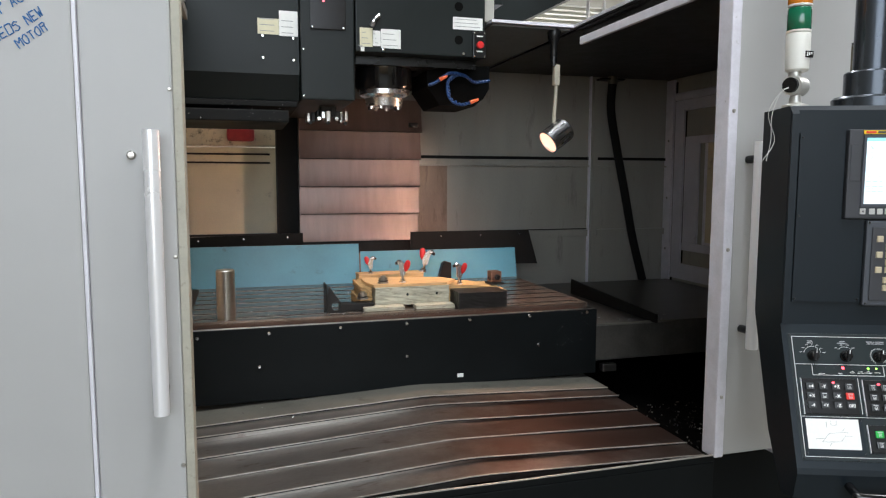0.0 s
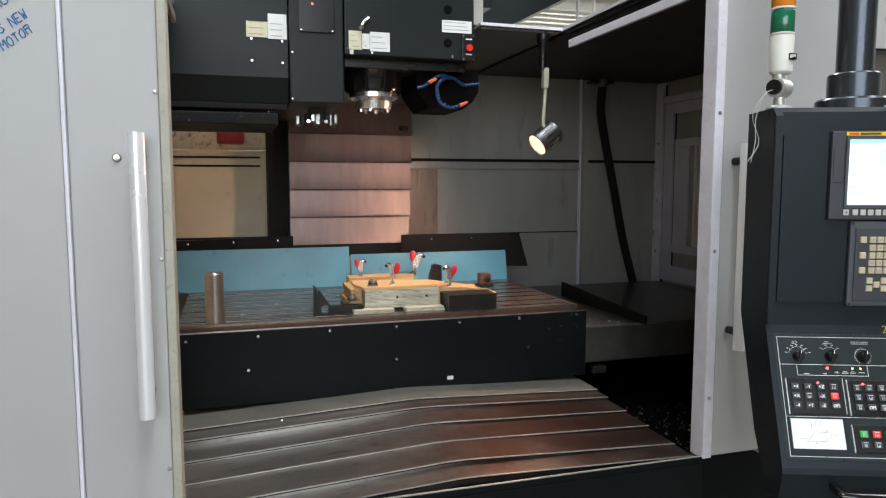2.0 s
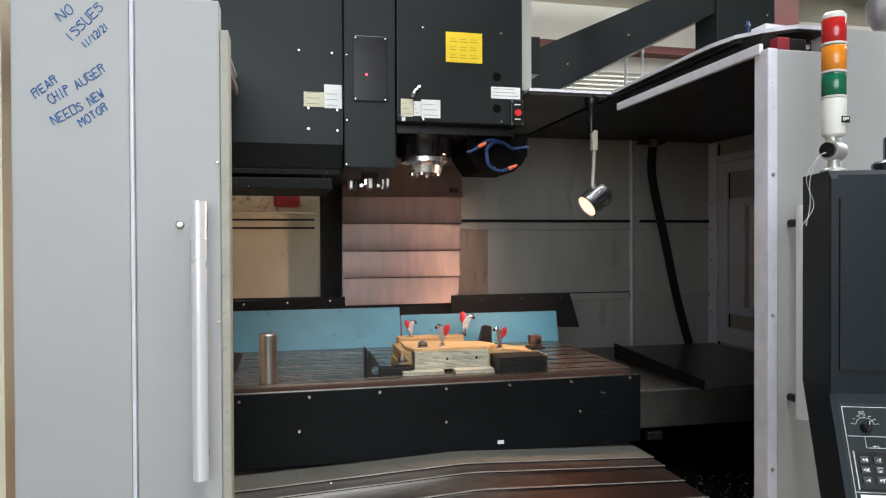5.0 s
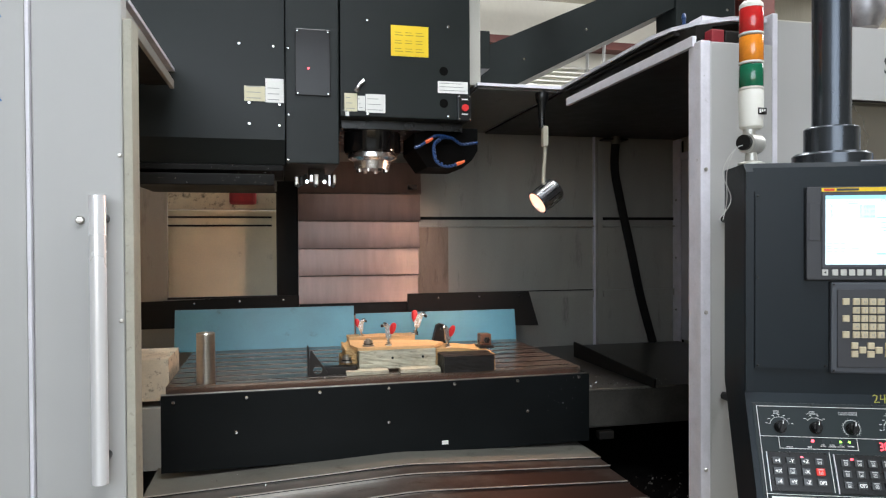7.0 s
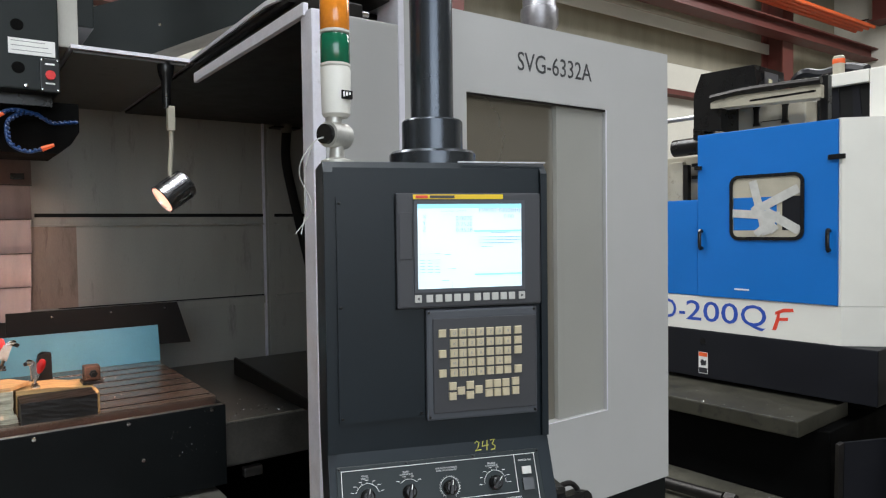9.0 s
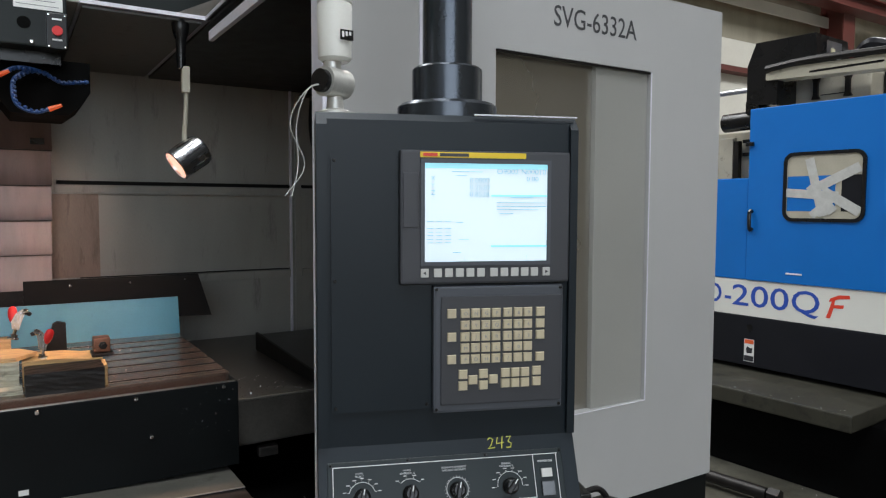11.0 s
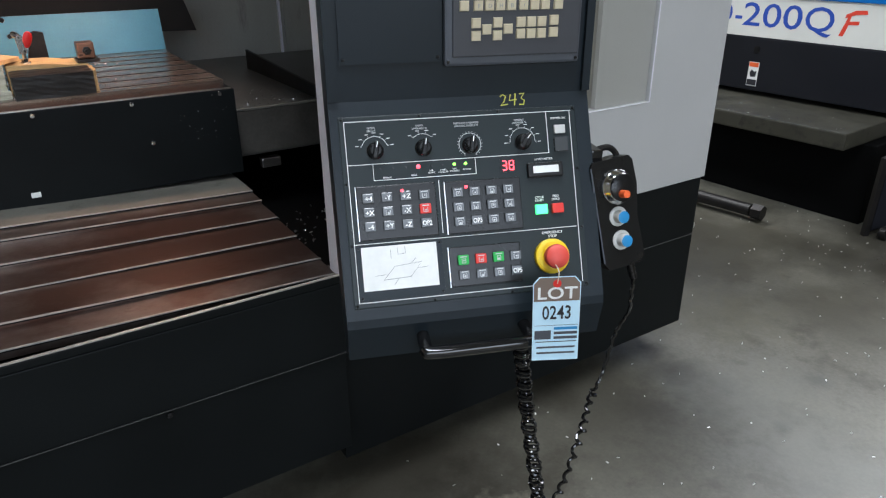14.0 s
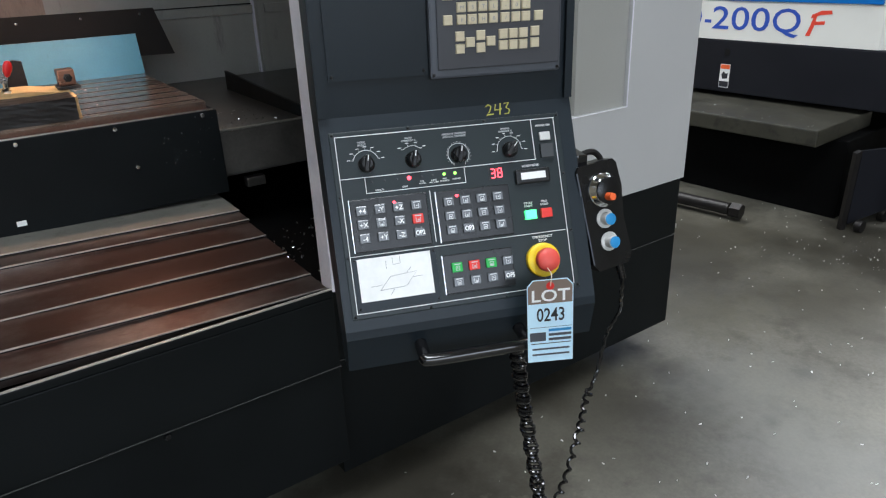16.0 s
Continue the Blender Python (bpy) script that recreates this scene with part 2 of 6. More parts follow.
SHELF = surf("oil_black_shelf", (0.055, 0.052, 0.047), 0.30, var=0.5, scale=7, grain=90, bump=0.03, dirt=(0.065, 0.060, 0.052), dirt_at=0.58)
SVGINK = surf("worn_black_print", (0.045, 0.046, 0.05), 0.6, var=0.3, scale=120, bump=0)
CASTM = surf("pale_cast_metal", (0.62, 0.61, 0.57), 0.38, 0.5, var=0.15, scale=40)
GALV = surf("galvanised_steel", (0.33, 0.33, 0.36), 0.33, 0.8, var=0.25, scale=9)
SEAM = surf("rubbed_panel_edge", (0.055, 0.055, 0.054), 0.5, var=0.4, scale=30, spec=0.2, bump=0)
OCHRE = surf("ochre_print", (0.42, 0.28, 0.01), 0.5, var=0.2, scale=60, bump=0)
DKRED = surf("dull_red_plastic", (0.26, 0.02, 0.03), 0.45, var=0.15, scale=30)
BROWNED = surf("brown_wall_paint", (0.27, 0.20, 0.155), 0.36, var=0.25, scale=4, bump=0.012, stretch=(2.5, 2.5, 0.5), dirt=(0.18, 0.13, 0.10), dirt_at=0.55)
SPECK = surf("bright_chip", (0.86, 0.86, 0.82), 0.35, 0.3, var=0.1, bump=0)
OAKY = surf("split_timber", (0.46, 0.30, 0.13), 0.65, var=0.35, scale=14, grain=60, bump=0.09, stretch=(0.6, 6, 6), dirt=(0.17, 0.085, 0.03), dirt_at=0.55)
TAPE = surf("silver_tape", (0.50, 0.50, 0.48), 0.4, var=0.15, scale=20)


def stain_and_shading(m, x, y, r, col, keep, z=FZ):
    """An uneven patch in the colour, for spills, wear and painted shading."""
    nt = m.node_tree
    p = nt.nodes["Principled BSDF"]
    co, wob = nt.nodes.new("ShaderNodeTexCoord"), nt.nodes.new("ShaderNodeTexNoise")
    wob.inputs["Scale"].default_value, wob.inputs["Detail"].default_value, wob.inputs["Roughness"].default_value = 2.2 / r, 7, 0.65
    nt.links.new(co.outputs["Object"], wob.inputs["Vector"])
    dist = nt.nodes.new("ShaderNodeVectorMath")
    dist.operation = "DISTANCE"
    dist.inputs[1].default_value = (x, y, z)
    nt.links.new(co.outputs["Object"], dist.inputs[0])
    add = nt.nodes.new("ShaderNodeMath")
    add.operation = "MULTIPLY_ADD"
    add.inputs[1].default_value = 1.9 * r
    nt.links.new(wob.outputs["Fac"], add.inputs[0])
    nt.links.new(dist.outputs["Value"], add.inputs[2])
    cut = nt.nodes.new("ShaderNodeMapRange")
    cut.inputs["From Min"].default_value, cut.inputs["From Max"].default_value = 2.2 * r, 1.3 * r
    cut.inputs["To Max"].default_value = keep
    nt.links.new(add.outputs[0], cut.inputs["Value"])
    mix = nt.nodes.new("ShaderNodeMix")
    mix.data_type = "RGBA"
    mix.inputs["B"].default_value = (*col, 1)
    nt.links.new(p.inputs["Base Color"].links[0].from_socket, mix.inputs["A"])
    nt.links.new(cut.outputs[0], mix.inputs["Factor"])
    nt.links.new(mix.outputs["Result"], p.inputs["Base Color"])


# oil spots and worn concrete, plus shade by the machines painted as dark patches
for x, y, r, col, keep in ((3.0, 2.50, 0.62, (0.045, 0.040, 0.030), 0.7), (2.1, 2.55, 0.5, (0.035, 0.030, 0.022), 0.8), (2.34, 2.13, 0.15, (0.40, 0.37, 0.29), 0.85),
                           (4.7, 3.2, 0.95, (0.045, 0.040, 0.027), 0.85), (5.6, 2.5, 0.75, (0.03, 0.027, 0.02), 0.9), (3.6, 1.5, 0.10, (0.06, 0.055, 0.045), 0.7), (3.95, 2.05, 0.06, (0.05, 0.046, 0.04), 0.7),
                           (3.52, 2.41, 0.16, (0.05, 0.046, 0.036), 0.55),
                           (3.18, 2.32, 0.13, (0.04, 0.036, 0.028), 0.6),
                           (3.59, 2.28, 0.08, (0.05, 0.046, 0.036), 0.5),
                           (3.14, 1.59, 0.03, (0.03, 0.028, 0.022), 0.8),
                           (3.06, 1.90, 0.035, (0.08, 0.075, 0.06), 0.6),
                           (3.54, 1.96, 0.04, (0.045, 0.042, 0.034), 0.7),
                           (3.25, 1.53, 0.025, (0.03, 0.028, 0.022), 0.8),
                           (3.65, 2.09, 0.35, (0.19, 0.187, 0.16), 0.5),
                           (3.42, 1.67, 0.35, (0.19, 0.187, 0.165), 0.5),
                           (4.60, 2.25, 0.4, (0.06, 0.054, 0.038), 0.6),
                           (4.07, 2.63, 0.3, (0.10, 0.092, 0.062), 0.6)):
    stain_and_shading(CONC, x, y, r, col, keep)

# warm lamp tint and dark reflection on the covers' right, put into the steel colour
stain_and_shading(OILY, 1.58, 2.85, 0.74, (0.100, 0.045, 0.031), 0.9, 0.8)



# ---- building helpers ----
def box(bm, lo, hi, bevel=0.0):
    lo, hi = [min(a, b) for a, b in zip(lo, hi)], [max(a, b) for a, b in zip(lo, hi)]
    r = bmesh.ops.create_cube(bm, size=1, matrix=Matrix.LocRotScale([(a + b) / 2 for a, b in zip(lo, hi)], None, [b - a for a, b in zip(lo, hi)]))
    if bevel:
        edges = list({e for v in r["verts"] for e in v.link_edges})
        bmesh.ops.bevel(bm, geom=edges, offset=bevel, segments=2, affect="EDGES", profile=0.6)
    return bm


def rod(bm, a, b, r, r2=None, seg=20, caps=True):
    a, b = Vector(a), Vector(b)
    turn = (b - a).to_track_quat("Z", "Y").to_matrix().to_4x4()
    bmesh.ops.create_cone(bm, cap_ends=caps, segments=seg, radius1=r, radius2=r if r2 is None else r2, depth=(b - a).length,
                          matrix=Matrix.Translation((a + b) / 2) @ turn)
    return bm


def prism(bm, pts, axis, a, b):
    """A polygon in the other two axes, drawn out along axis from a to b."""
    def at(p, v):
        return {"x": (v, *p), "y": (p[0], v, p[1]), "z": (*p, v)}[axis]
    va, vb = [bm.verts.new(at(p, a)) for p in pts], [bm.verts.new(at(p, b)) for p in pts]
    bm.faces.new(va), bm.faces.new(vb[::-1])
    for i in range(len(pts)):
        j = (i + 1) % len(pts)
        bm.faces.new((va[j], va[i], vb[i], vb[j]))
    bmesh.ops.recalc_face_normals(bm, faces=bm.faces)
    return bm


def lathe(bm, m, profile, seg=28):
    """Rings of (radius, height) about the z axis of m."""
    rings = []
    for r, z in profile:
        rings.append([bm.verts.new(m @ Vector((r * math.cos(6.28318 * i / seg), r * math.sin(6.28318 * i / seg), z))) for i in range(seg)])
    for a, b in zip(rings, rings[1:]):
        for i in range(seg):
            bm.faces.new((a[i], a[(i + 1) % seg], b[(i + 1) % seg], b[i]))
    bm.faces.new(rings[0][::-1]), bm.faces.new(rings[-1])
    bmesh.ops.recalc_face_normals(bm, faces=bm.faces)
    return bm


def tube(bm, pts, r, seg=8, smooth=0):
    """A pipe along points; smooth: how many steps to put between two points."""
    pts = [Vector(p) for p in pts]
    if smooth:
        ext, out = [pts[0] * 2 - pts[1], *pts, pts[-1] * 2 - pts[-2]], []
        for i in range(1, len(ext) - 2):
            for k in range(smooth):
                t = k / smooth
                p0, p1, p2, p3 = ext[i - 1 : i + 3]
                out.append(0.5 * (2 * p1 + (p2 - p0) * t + (2 * p0 - 5 * p1 + 4 * p2 - p3) * t * t + (3 * p1 - p0 - 3 * p2 + p3) * t ** 3))
        pts = out + [pts[-1]]
    rings, side = [], None
    for i, p in enumerate(pts):
        d = (pts[min(i + 1, len(pts) - 1)] - pts[max(i - 1, 0)]).normalized()
        side = d.orthogonal().normalized() if side is None else (side - d * side.dot(d)).normalized()
        up = d.cross(side)
        rings.append([bm.verts.new(p + r * (math.cos(6.28318 * k / seg) * side + math.sin(6.28318 * k / seg) * up)) for k in range(seg)])
    for a, b in zip(rings, rings[1:]):
        for k in range(seg):
            bm.faces.new((a[k], a[(k + 1) % seg], b[(k + 1) % seg], b[k]))
    bm.faces.new(rings[0][::-1]), bm.faces.new(rings[-1])
    bmesh.ops.recalc_face_normals(bm, faces=bm.faces)
    return bm


def BM():
    return bmesh.new()


def finish(name, bm, material, smooth=False):
    me = bpy.data.meshes.new(name)
    bm.to_mesh(me)
    bm.free()
    me.materials.append(material)
    if smooth:
        for f in me.polygons:
            f.use_smooth = True
        me.set_sharp_from_angle(angle=radians(35))
    return new(name, me)


def thing(name, label, category, at=(0, 0, 0), m=None, group=""):
    """An empty at a thing's base; its parts go under it."""
    ob = new(name)
    ob.empty_display_size = 0.05
    ob.matrix_basis = m if m is not None else Matrix.Translation(at)
    return tagged(ob, label, category, group)


def part(name, bm, material, parent, label="", local=False, smooth=False):
    """One mesh under a thing or a part. local: built in the thing's own axes, not in the world's."""
    ob = finish(name, bm, material, smooth)
    ob.parent = parent
    if not local and parent.type == "EMPTY":
        ob.matrix_parent_inverse = parent.matrix_basis.inverted()
    return tagged(ob, label)


def solo(name, bm, material, label, category, kind="", group="", smooth=False):
    return tagged(finish(name, bm, material, smooth), label, category, group, kind)


def text(words, size, material, parent, m, name="lettering", local=False, deep=0.0004, align="CENTER", wide=1.0, bold=0.0, shear=0.0, fit=0.0):
    """Letters as a flat mesh in the xy plane of m."""
    cu = bpy.data.curves.new("glyphs", "FONT")
    cu.body, cu.size, cu.extrude, cu.align_x, cu.align_y, cu.resolution_u, cu.offset, cu.shear = words, size, deep, align, "CENTER", 3, bold, shear
    tmp = bpy.data.objects.new("glyphs", cu)
    scene.collection.objects.link(tmp)
    me = bpy.data.meshes.new_from_object(tmp.evaluated_get(bpy.context.evaluated_depsgraph_get()))
    bpy.data.objects.remove(tmp)
    if fit:
        xs = [v.co.x for v in me.vertices]
        wide = fit / (max(xs) - min(xs))
    me.transform(m @ Matrix.Diagonal((wide, 1, 1, 1)))
    me.materials.clear()
    me.materials.append(material)
    me.name = name
    ob = new(name, me)
    ob.parent = parent
    if not local and parent.type == "EMPTY":
        ob.matrix_parent_inverse = parent.matrix_basis.inverted()
    return ob


FRONT = pose(0, 0, 0, 90)        # text plane that faces -y


def screws(parent, spots, axis="y", r=0.008, material=None, name="screw", local=False):
    """Button-head screws, each a part of its own on one shared mesh."""
    me = None
    for x, y, z in spots:
        if me is None:
            bm = BM()
            d = {"y": Matrix.Rotation(radians(90), 4, "X"), "x": Matrix.Rotation(radians(-90), 4, "Y"), "z": Matrix()}[axis]
            lathe(bm, d, [(r, 0), (r, r * 0.35), (r * 0.7, r * 0.75), (r * 0.3, r * 0.8)], 8)
            ob = finish(name, bm, material or CHROME, True)
            me = ob.data
        else:
            ob = new(name, me)
        ob.parent = parent
        if not local and parent.type == "EMPTY":
            ob.matrix_parent_inverse = parent.matrix_basis.inverted()
        ob.location = (x, y, z)

# ---- the shop ----
XL, XR, YF, YB, ZT = -8.0, 19.0, -7.2, 9.0, 7.6
solo("floor", box(BM(), (XL, YF, FZ - 0.2), (XR + 0.2, YB + 0.2, FZ)), CONC, "stained grey concrete shop floor with metal chips", "floor", "structure")
solo("wall_back", box(BM(), (XL, YB, FZ), (XR, YB + 0.2, 4.95)), SHEET, "off-white insulated sheet wall of the shop", "wall", "structure")
solo("wall_back_upper", box(BM(), (XL, YB, 4.952), (XR, YB + 0.2, ZT)), DIMWALL, "upper shop wall, brown darkened for the dimness", "wall", "structure")
solo("wall_right", box(BM(), (XR, YF, FZ), (XR + 0.2, YB, ZT)), SHEET, "off-white insulated sheet wall of the shop", "wall", "structure")
solo("wall_left", box(BM(), (XL, YF, FZ), (XL + 0.2, YB, ZT)), DIMWALL, "left shop wall, brown darkened for the dimness", "wall", "structure")
# invented opening, sized to the added front lamp
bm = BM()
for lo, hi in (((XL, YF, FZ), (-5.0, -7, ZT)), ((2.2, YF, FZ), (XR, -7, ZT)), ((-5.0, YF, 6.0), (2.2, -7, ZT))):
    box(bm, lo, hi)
solo("wall_front", bm, DIMWALL, "unseen darkened shop wall, opened for the added front daylight", "wall", "structure")
solo("ceiling", box(BM(), (XL, YF, ZT), (XR + 0.2, YB + 0.2, ZT + 0.2)), DIMWALL, "shop roof deck, brown darkened for the dimness", "ceiling", "structure")
for z in (2.9, 4.30):
    solo("wall_girt", prism(BM(), [(YB - 0.22, z), (YB, z), (YB, z + 0.16), (YB - 0.02, z + 0.16), (YB - 0.02, z + 0.03), (YB - 0.22, z + 0.03)], "x", XL, XR), REDST,
         "red oxide steel wall girt", "beam", "structure", "wall girts")
for x in (-3.5, 6.55, 15.3):
    bm = BM()
    box(bm, (x, 8.3, FZ), (x + 0.42, 8.33, ZT)), box(bm, (x, 8.74, FZ), (x + 0.42, 8.77, ZT)), box(bm, (x + 0.19, 8.33, FZ), (x + 0.22, 8.74, ZT))
    solo("steel_column", bm, REDST, "red oxide steel building column", "column", "structure", "building columns")
solo("eave_strip", box(BM(), (XL, YB - 0.30, 5.45), (15.6, YB - 0.26, 5.66), 0.005), SHEET, "pale eave strip", "trim", "structure")
bm = BM()
box(bm, (XL, 8.0, 5.64), (XR, 8.35, 5.67)), box(bm, (XL, 8.0, 5.89), (XR, 8.35, 5.92)), box(bm, (XL, 8.15, 5.67), (XR, 8.18, 5.89))
solo("roof_beam", bm, REDST, "red oxide steel eave beam", "beam", "structure")
bm = BM()
box(bm, (18.35, YF, 6.42), (18.97, 7.98, 6.46)), box(bm, (18.62, YF, 6.46), (18.66, 7.98, 7.2)), box(bm, (18.35, YF, 7.2), (18.97, 7.98, 7.24))
solo("rafter_beam", bm, REDST, "red oxide steel end rafter", "beam", "structure")
for k in range(4):
    solo("orange_pipe", rod(BM(), (6.5, 8.2 - 0.13 * k, 6.26), (18.3, 8.2 - 0.13 * k, 6.26), 0.042, seg=10), ORANGE, "orange painted pipe under the roof", "pipe", group="roof pipes", smooth=True)
for x in (9.0, 12.0, 15.0, 17.8):
    solo("pipe_hanger", box(BM(), (x, 7.72, 6.318), (x + 0.05, 8.28, 6.35), 0.004), IRON, "dark steel hanger over the orange pipes", "hanger", group="pipe hangers")
solo("vent_duct", lathe(BM(), Matrix.Translation((8.1, 8.0, 0)), [(0.16, 4.55), (0.27, 4.72), (0.27, 4.95), (0.24, 4.97), (0.24, ZT)], 24), GALV, "grey sheet metal vent duct", "duct", smooth=True)
lv = thing("wall_louvre", "white slatted wall louvre", "louvre", (4.4, YB, 3.85))
for k in range(5):
    part("slat", prism(BM(), [(YB - 0.001, 3.84 + 0.06 * k), (YB - 0.05, 3.82 + 0.06 * k), (YB - 0.05, 3.83 + 0.06 * k), (YB - 0.001, 3.86 + 0.06 * k)], "x", 3.6, 6.2), WHITE, lv)

# ---- machining centre: enclosure ----
mc = thing("machining_center", "large grey and charcoal vertical machining centre with open doors", "milling machine", (1.6, 3.8, FZ))
# bottom
part("base_panel", box(BM(), (-0.36, 2.472, 0.20), (1.955, 2.52, 0.549), 0.004), CHAR, mc, "charcoal painted base panel")
up = part("base_panel", box(BM(), (-0.36, 2.466, 0.553), (1.955, 2.52, 0.779), 0.004), CHAR, mc, "charcoal painted base panel")
screws(up, [(1.45, 2.470, 0.535), (0.6, 2.470, 0.535), (1.0, 2.470, 0.535)], material=BLACK, r=0.009)
part("panel_seam", box(BM(), (-0.36, 2.4645, 0.5498), (1.955, 2.47, 0.5512)), SEAM, mc, "rubbed panel edge")
sill = part("sill", box(BM(), (0.0, 2.466, 0.780), (1.955, 2.486, 0.802), 0.003), CHAR, mc, "charcoal painted door sill")
part("sill_lip", box(BM(), (0.0, 2.467, 0.8025), (1.955, 2.476, 0.805)), LIP, sill, "worn bright sill lip")
part("base_panel", box(BM(), (1.962, 2.546, 0.09), (3.61, 2.60, 0.513), 0.004), CHAR, mc, "charcoal painted base panel")
rb = part("base_panel", box(BM(), (1.962, 2.546, 0.518), (3.61, 2.60, 0.765), 0.004), CHAR, mc, "charcoal painted base panel")
part("panel_seam", box(BM(), (1.962, 2.5445, 0.5135), (3.61, 2.55, 0.5152)), SEAM, mc, "rubbed panel edge")
part("base_side", box(BM(), (3.57, 2.602, 0.09), (3.61, 5.1, 0.765), 0.003), CHAR, mc)
part("base_body", box(BM(), (-0.3, 2.7, 0.12), (3.5, 5.1, 0.42)), CHAR, mc, "dark machine bed under the table")
pg = part("lifting_peg", rod(BM(), (3.61, 2.62, 0.535), (3.68, 2.60, 0.52), 0.013), ALU, mc, "bare steel peg")
for x, y in ((0.1, 2.9), (1.6, 2.9), (3.3, 2.9), (0.1, 4.7), (3.3, 4.7)):
    bm = BM()
    rod(bm, (x, y, FZ), (x, y, FZ + 0.04), 0.09), rod(bm, (x, y, FZ + 0.04), (x, y, 0.125), 0.03)
    part("levelling_foot", bm, IRON, mc, smooth=True)

# left side: fixed panel and sliding door
lp = part("left_panel", box(BM(), (-0.345, 2.405, 0.78), (-0.058, 2.46, 2.575), 0.006), GREY, mc, "light grey panel with blue marker notes")
dl = part("door", box(BM(), (-0.048, 2.42, 0.80), (0.172, 2.49, 2.478), 0.006), GREY, mc, "light grey sliding door")
part("edge_strip", box(BM(), (0.1725, 2.428, 0.80), (0.196, 2.52, 2.40), 0.003), DOORED, dl, "worn door edge strip")
part("seam_strip", box(BM(), (-0.0576, 2.4065, 0.80), (-0.0484, 2.45, 2.52), 0.002), GREY_EDGE, dl)
screws(dl, [(0.165, 2.42, 1.585), (0.165, 2.42, 1.0), (0.165, 2.42, 2.03)], material=STEEL, r=0.006)
screws(dl, [(0.066, 2.42, 1.856)], material=STEEL, r=0.012)


def door_handle(parent, x, y, z0, z1, wall):
    h = part("handle", rod(BM(), (x, y, z0), (x, y, z1), 0.0205, seg=28), HANDLE, parent, "bright aluminium bar handle", smooth=True)
    for z in (z0 + 0.06, z1 - 0.06):
        part("standoff", rod(BM(), (x + 0.004, y + 0.015, z), (x + 0.004, wall, z), 0.014), BLACK, h, smooth=True)


door_handle(dl, 0.121, 2.365, 1.167, 1.919, 2.421)

# marker notes on the left panel
STROKES = {"R": "0006 06364534 0434 3430", "E": "4000 0006 0646 0333", "A": "0026 2640 1232", "C": "45260402 02204041", "H": "0006 4046 0343", "I": "2026", "P": "0006 06364534 3404", "U": "06011030 304146",
           "G": "45360602 02204043 4323", "N": "0006 0640 4046", "D": "0006 0646 46424030 3000", "S": "45260504 04244241 412001", "W": "0610 1024 2430 3046", "M": "0006 0623 2346 4640", "O": "26040210 10304244 443626",
           "T": "2026 0646", "1": "2026", "2": "05163645 45440000 0040", "/": "0036"}


def scrawl(words, x0, z0, x1, z1, tall):
    """Single-stroke marker letters from (x0, z0) to (x1, z1) on the left panel."""
    run, n = math.hypot(x1 - x0, z1 - z0), len(words)
    ux, uz = (x1 - x0) / run, (z1 - z0) / run
    for k, ch in enumerate(words):
        bm = BM()
        for stroke in STROKES[ch].split():
            pts = []
            for q in range(0, len(stroke), 2):
                a = (k + int(stroke[q]) / 4 * 0.74 + random.uniform(-0.03, 0.03)) * run / n
                b = (int(stroke[q + 1]) / 6 + random.uniform(-0.05, 0.05)) * tall
                pts.append((x0 + ux * a - uz * b * 0.8, 2.4041, z0 + uz * a + ux * b))
            tube(bm, pts, 0.0016, 5)
        part("marker_letter", bm, BINK, lp)


random.seed(4)
for note in (("REAR", -0.284, 2.186, -0.227, 2.234, 0.024),
             ("CHIP", -0.248, 2.170, -0.197, 2.204, 0.028),
             ("AUGER", -0.185, 2.212, -0.111, 2.267, 0.025),
             ("NEEDS", -0.242, 2.117, -0.166, 2.162, 0.025),
             ("NEW", -0.153, 2.172, -0.115, 2.200, 0.024),
             ("MOTOR", -0.175, 2.114, -0.106, 2.166, 0.022),
             ("NO", -0.223, 2.389, -0.186, 2.421, 0.027),
             ("ISSUES", -0.200, 2.334, -0.115, 2.433, 0.029),
             ("11/12/21", -0.165, 2.322, -0.105, 2.381, 0.019)):
    scrawl(*note)

# right side: door, fixed panel with a recess
dr = part("door", box(BM(), (1.992, 2.468, 0.80), (2.236, 2.52, 2.462), 0.006), GREY, mc, "light grey sliding door")
part("edge_strip", box(BM(), (1.952, 2.462, 0.795), (1.990, 2.535, 2.462), 0.005), GREY_EDGE, dr, "worn bright door edge")
screws(dr, [(1.971, 2.462, 2.03), (1.971, 2.462, 1.02), (1.971, 2.462, 1.55)], material=STEEL, r=0.007)
door_handle(dr, 2.041, 2.405, 1.205, 1.925, 2.469)
bm = BM()
for lo, hi in (((2.262, 2.546, 0.767), (2.55, 2.60, 2.575)), ((3.24, 2.546, 0.767), (3.63, 2.60, 2.575)), ((2.55, 2.546, 2.308), (3.24, 2.60, 2.575)), ((2.55, 2.546, 0.767), (3.24, 2.60, 1.12))):
    box(bm, lo, hi)
bmesh.ops.remove_doubles(bm, verts=bm.verts, dist=0.0005)
rp = part("right_panel", bm, GREY, mc, "light grey front panel with a window recess")
part("panel_return", box(BM(), (2.240, 2.475, 0.767), (2.2615, 2.60, 2.575), 0.004), GREY_EDGE, rp, "bright folded panel edge")
part("recess_back", box(BM(), (2.551, 2.582, 1.121), (2.984, 2.592, 2.307)), SATIN, rp, "satin steel sheet in the recess")
part("recess_leaf", box(BM(), (2.985, 2.562, 1.121), (3.2385, 2.592, 2.307), 0.002), LEAF, rp, "grey sheet leaf in the recess")
bm = BM()
for lo, hi in (((3.2388, 2.5440, 1.1205), (3.2425, 2.5475, 2.3065)), ((2.55, 2.5440, 1.118), (3.2425, 2.5475, 1.1202))):
    box(bm, lo, hi)
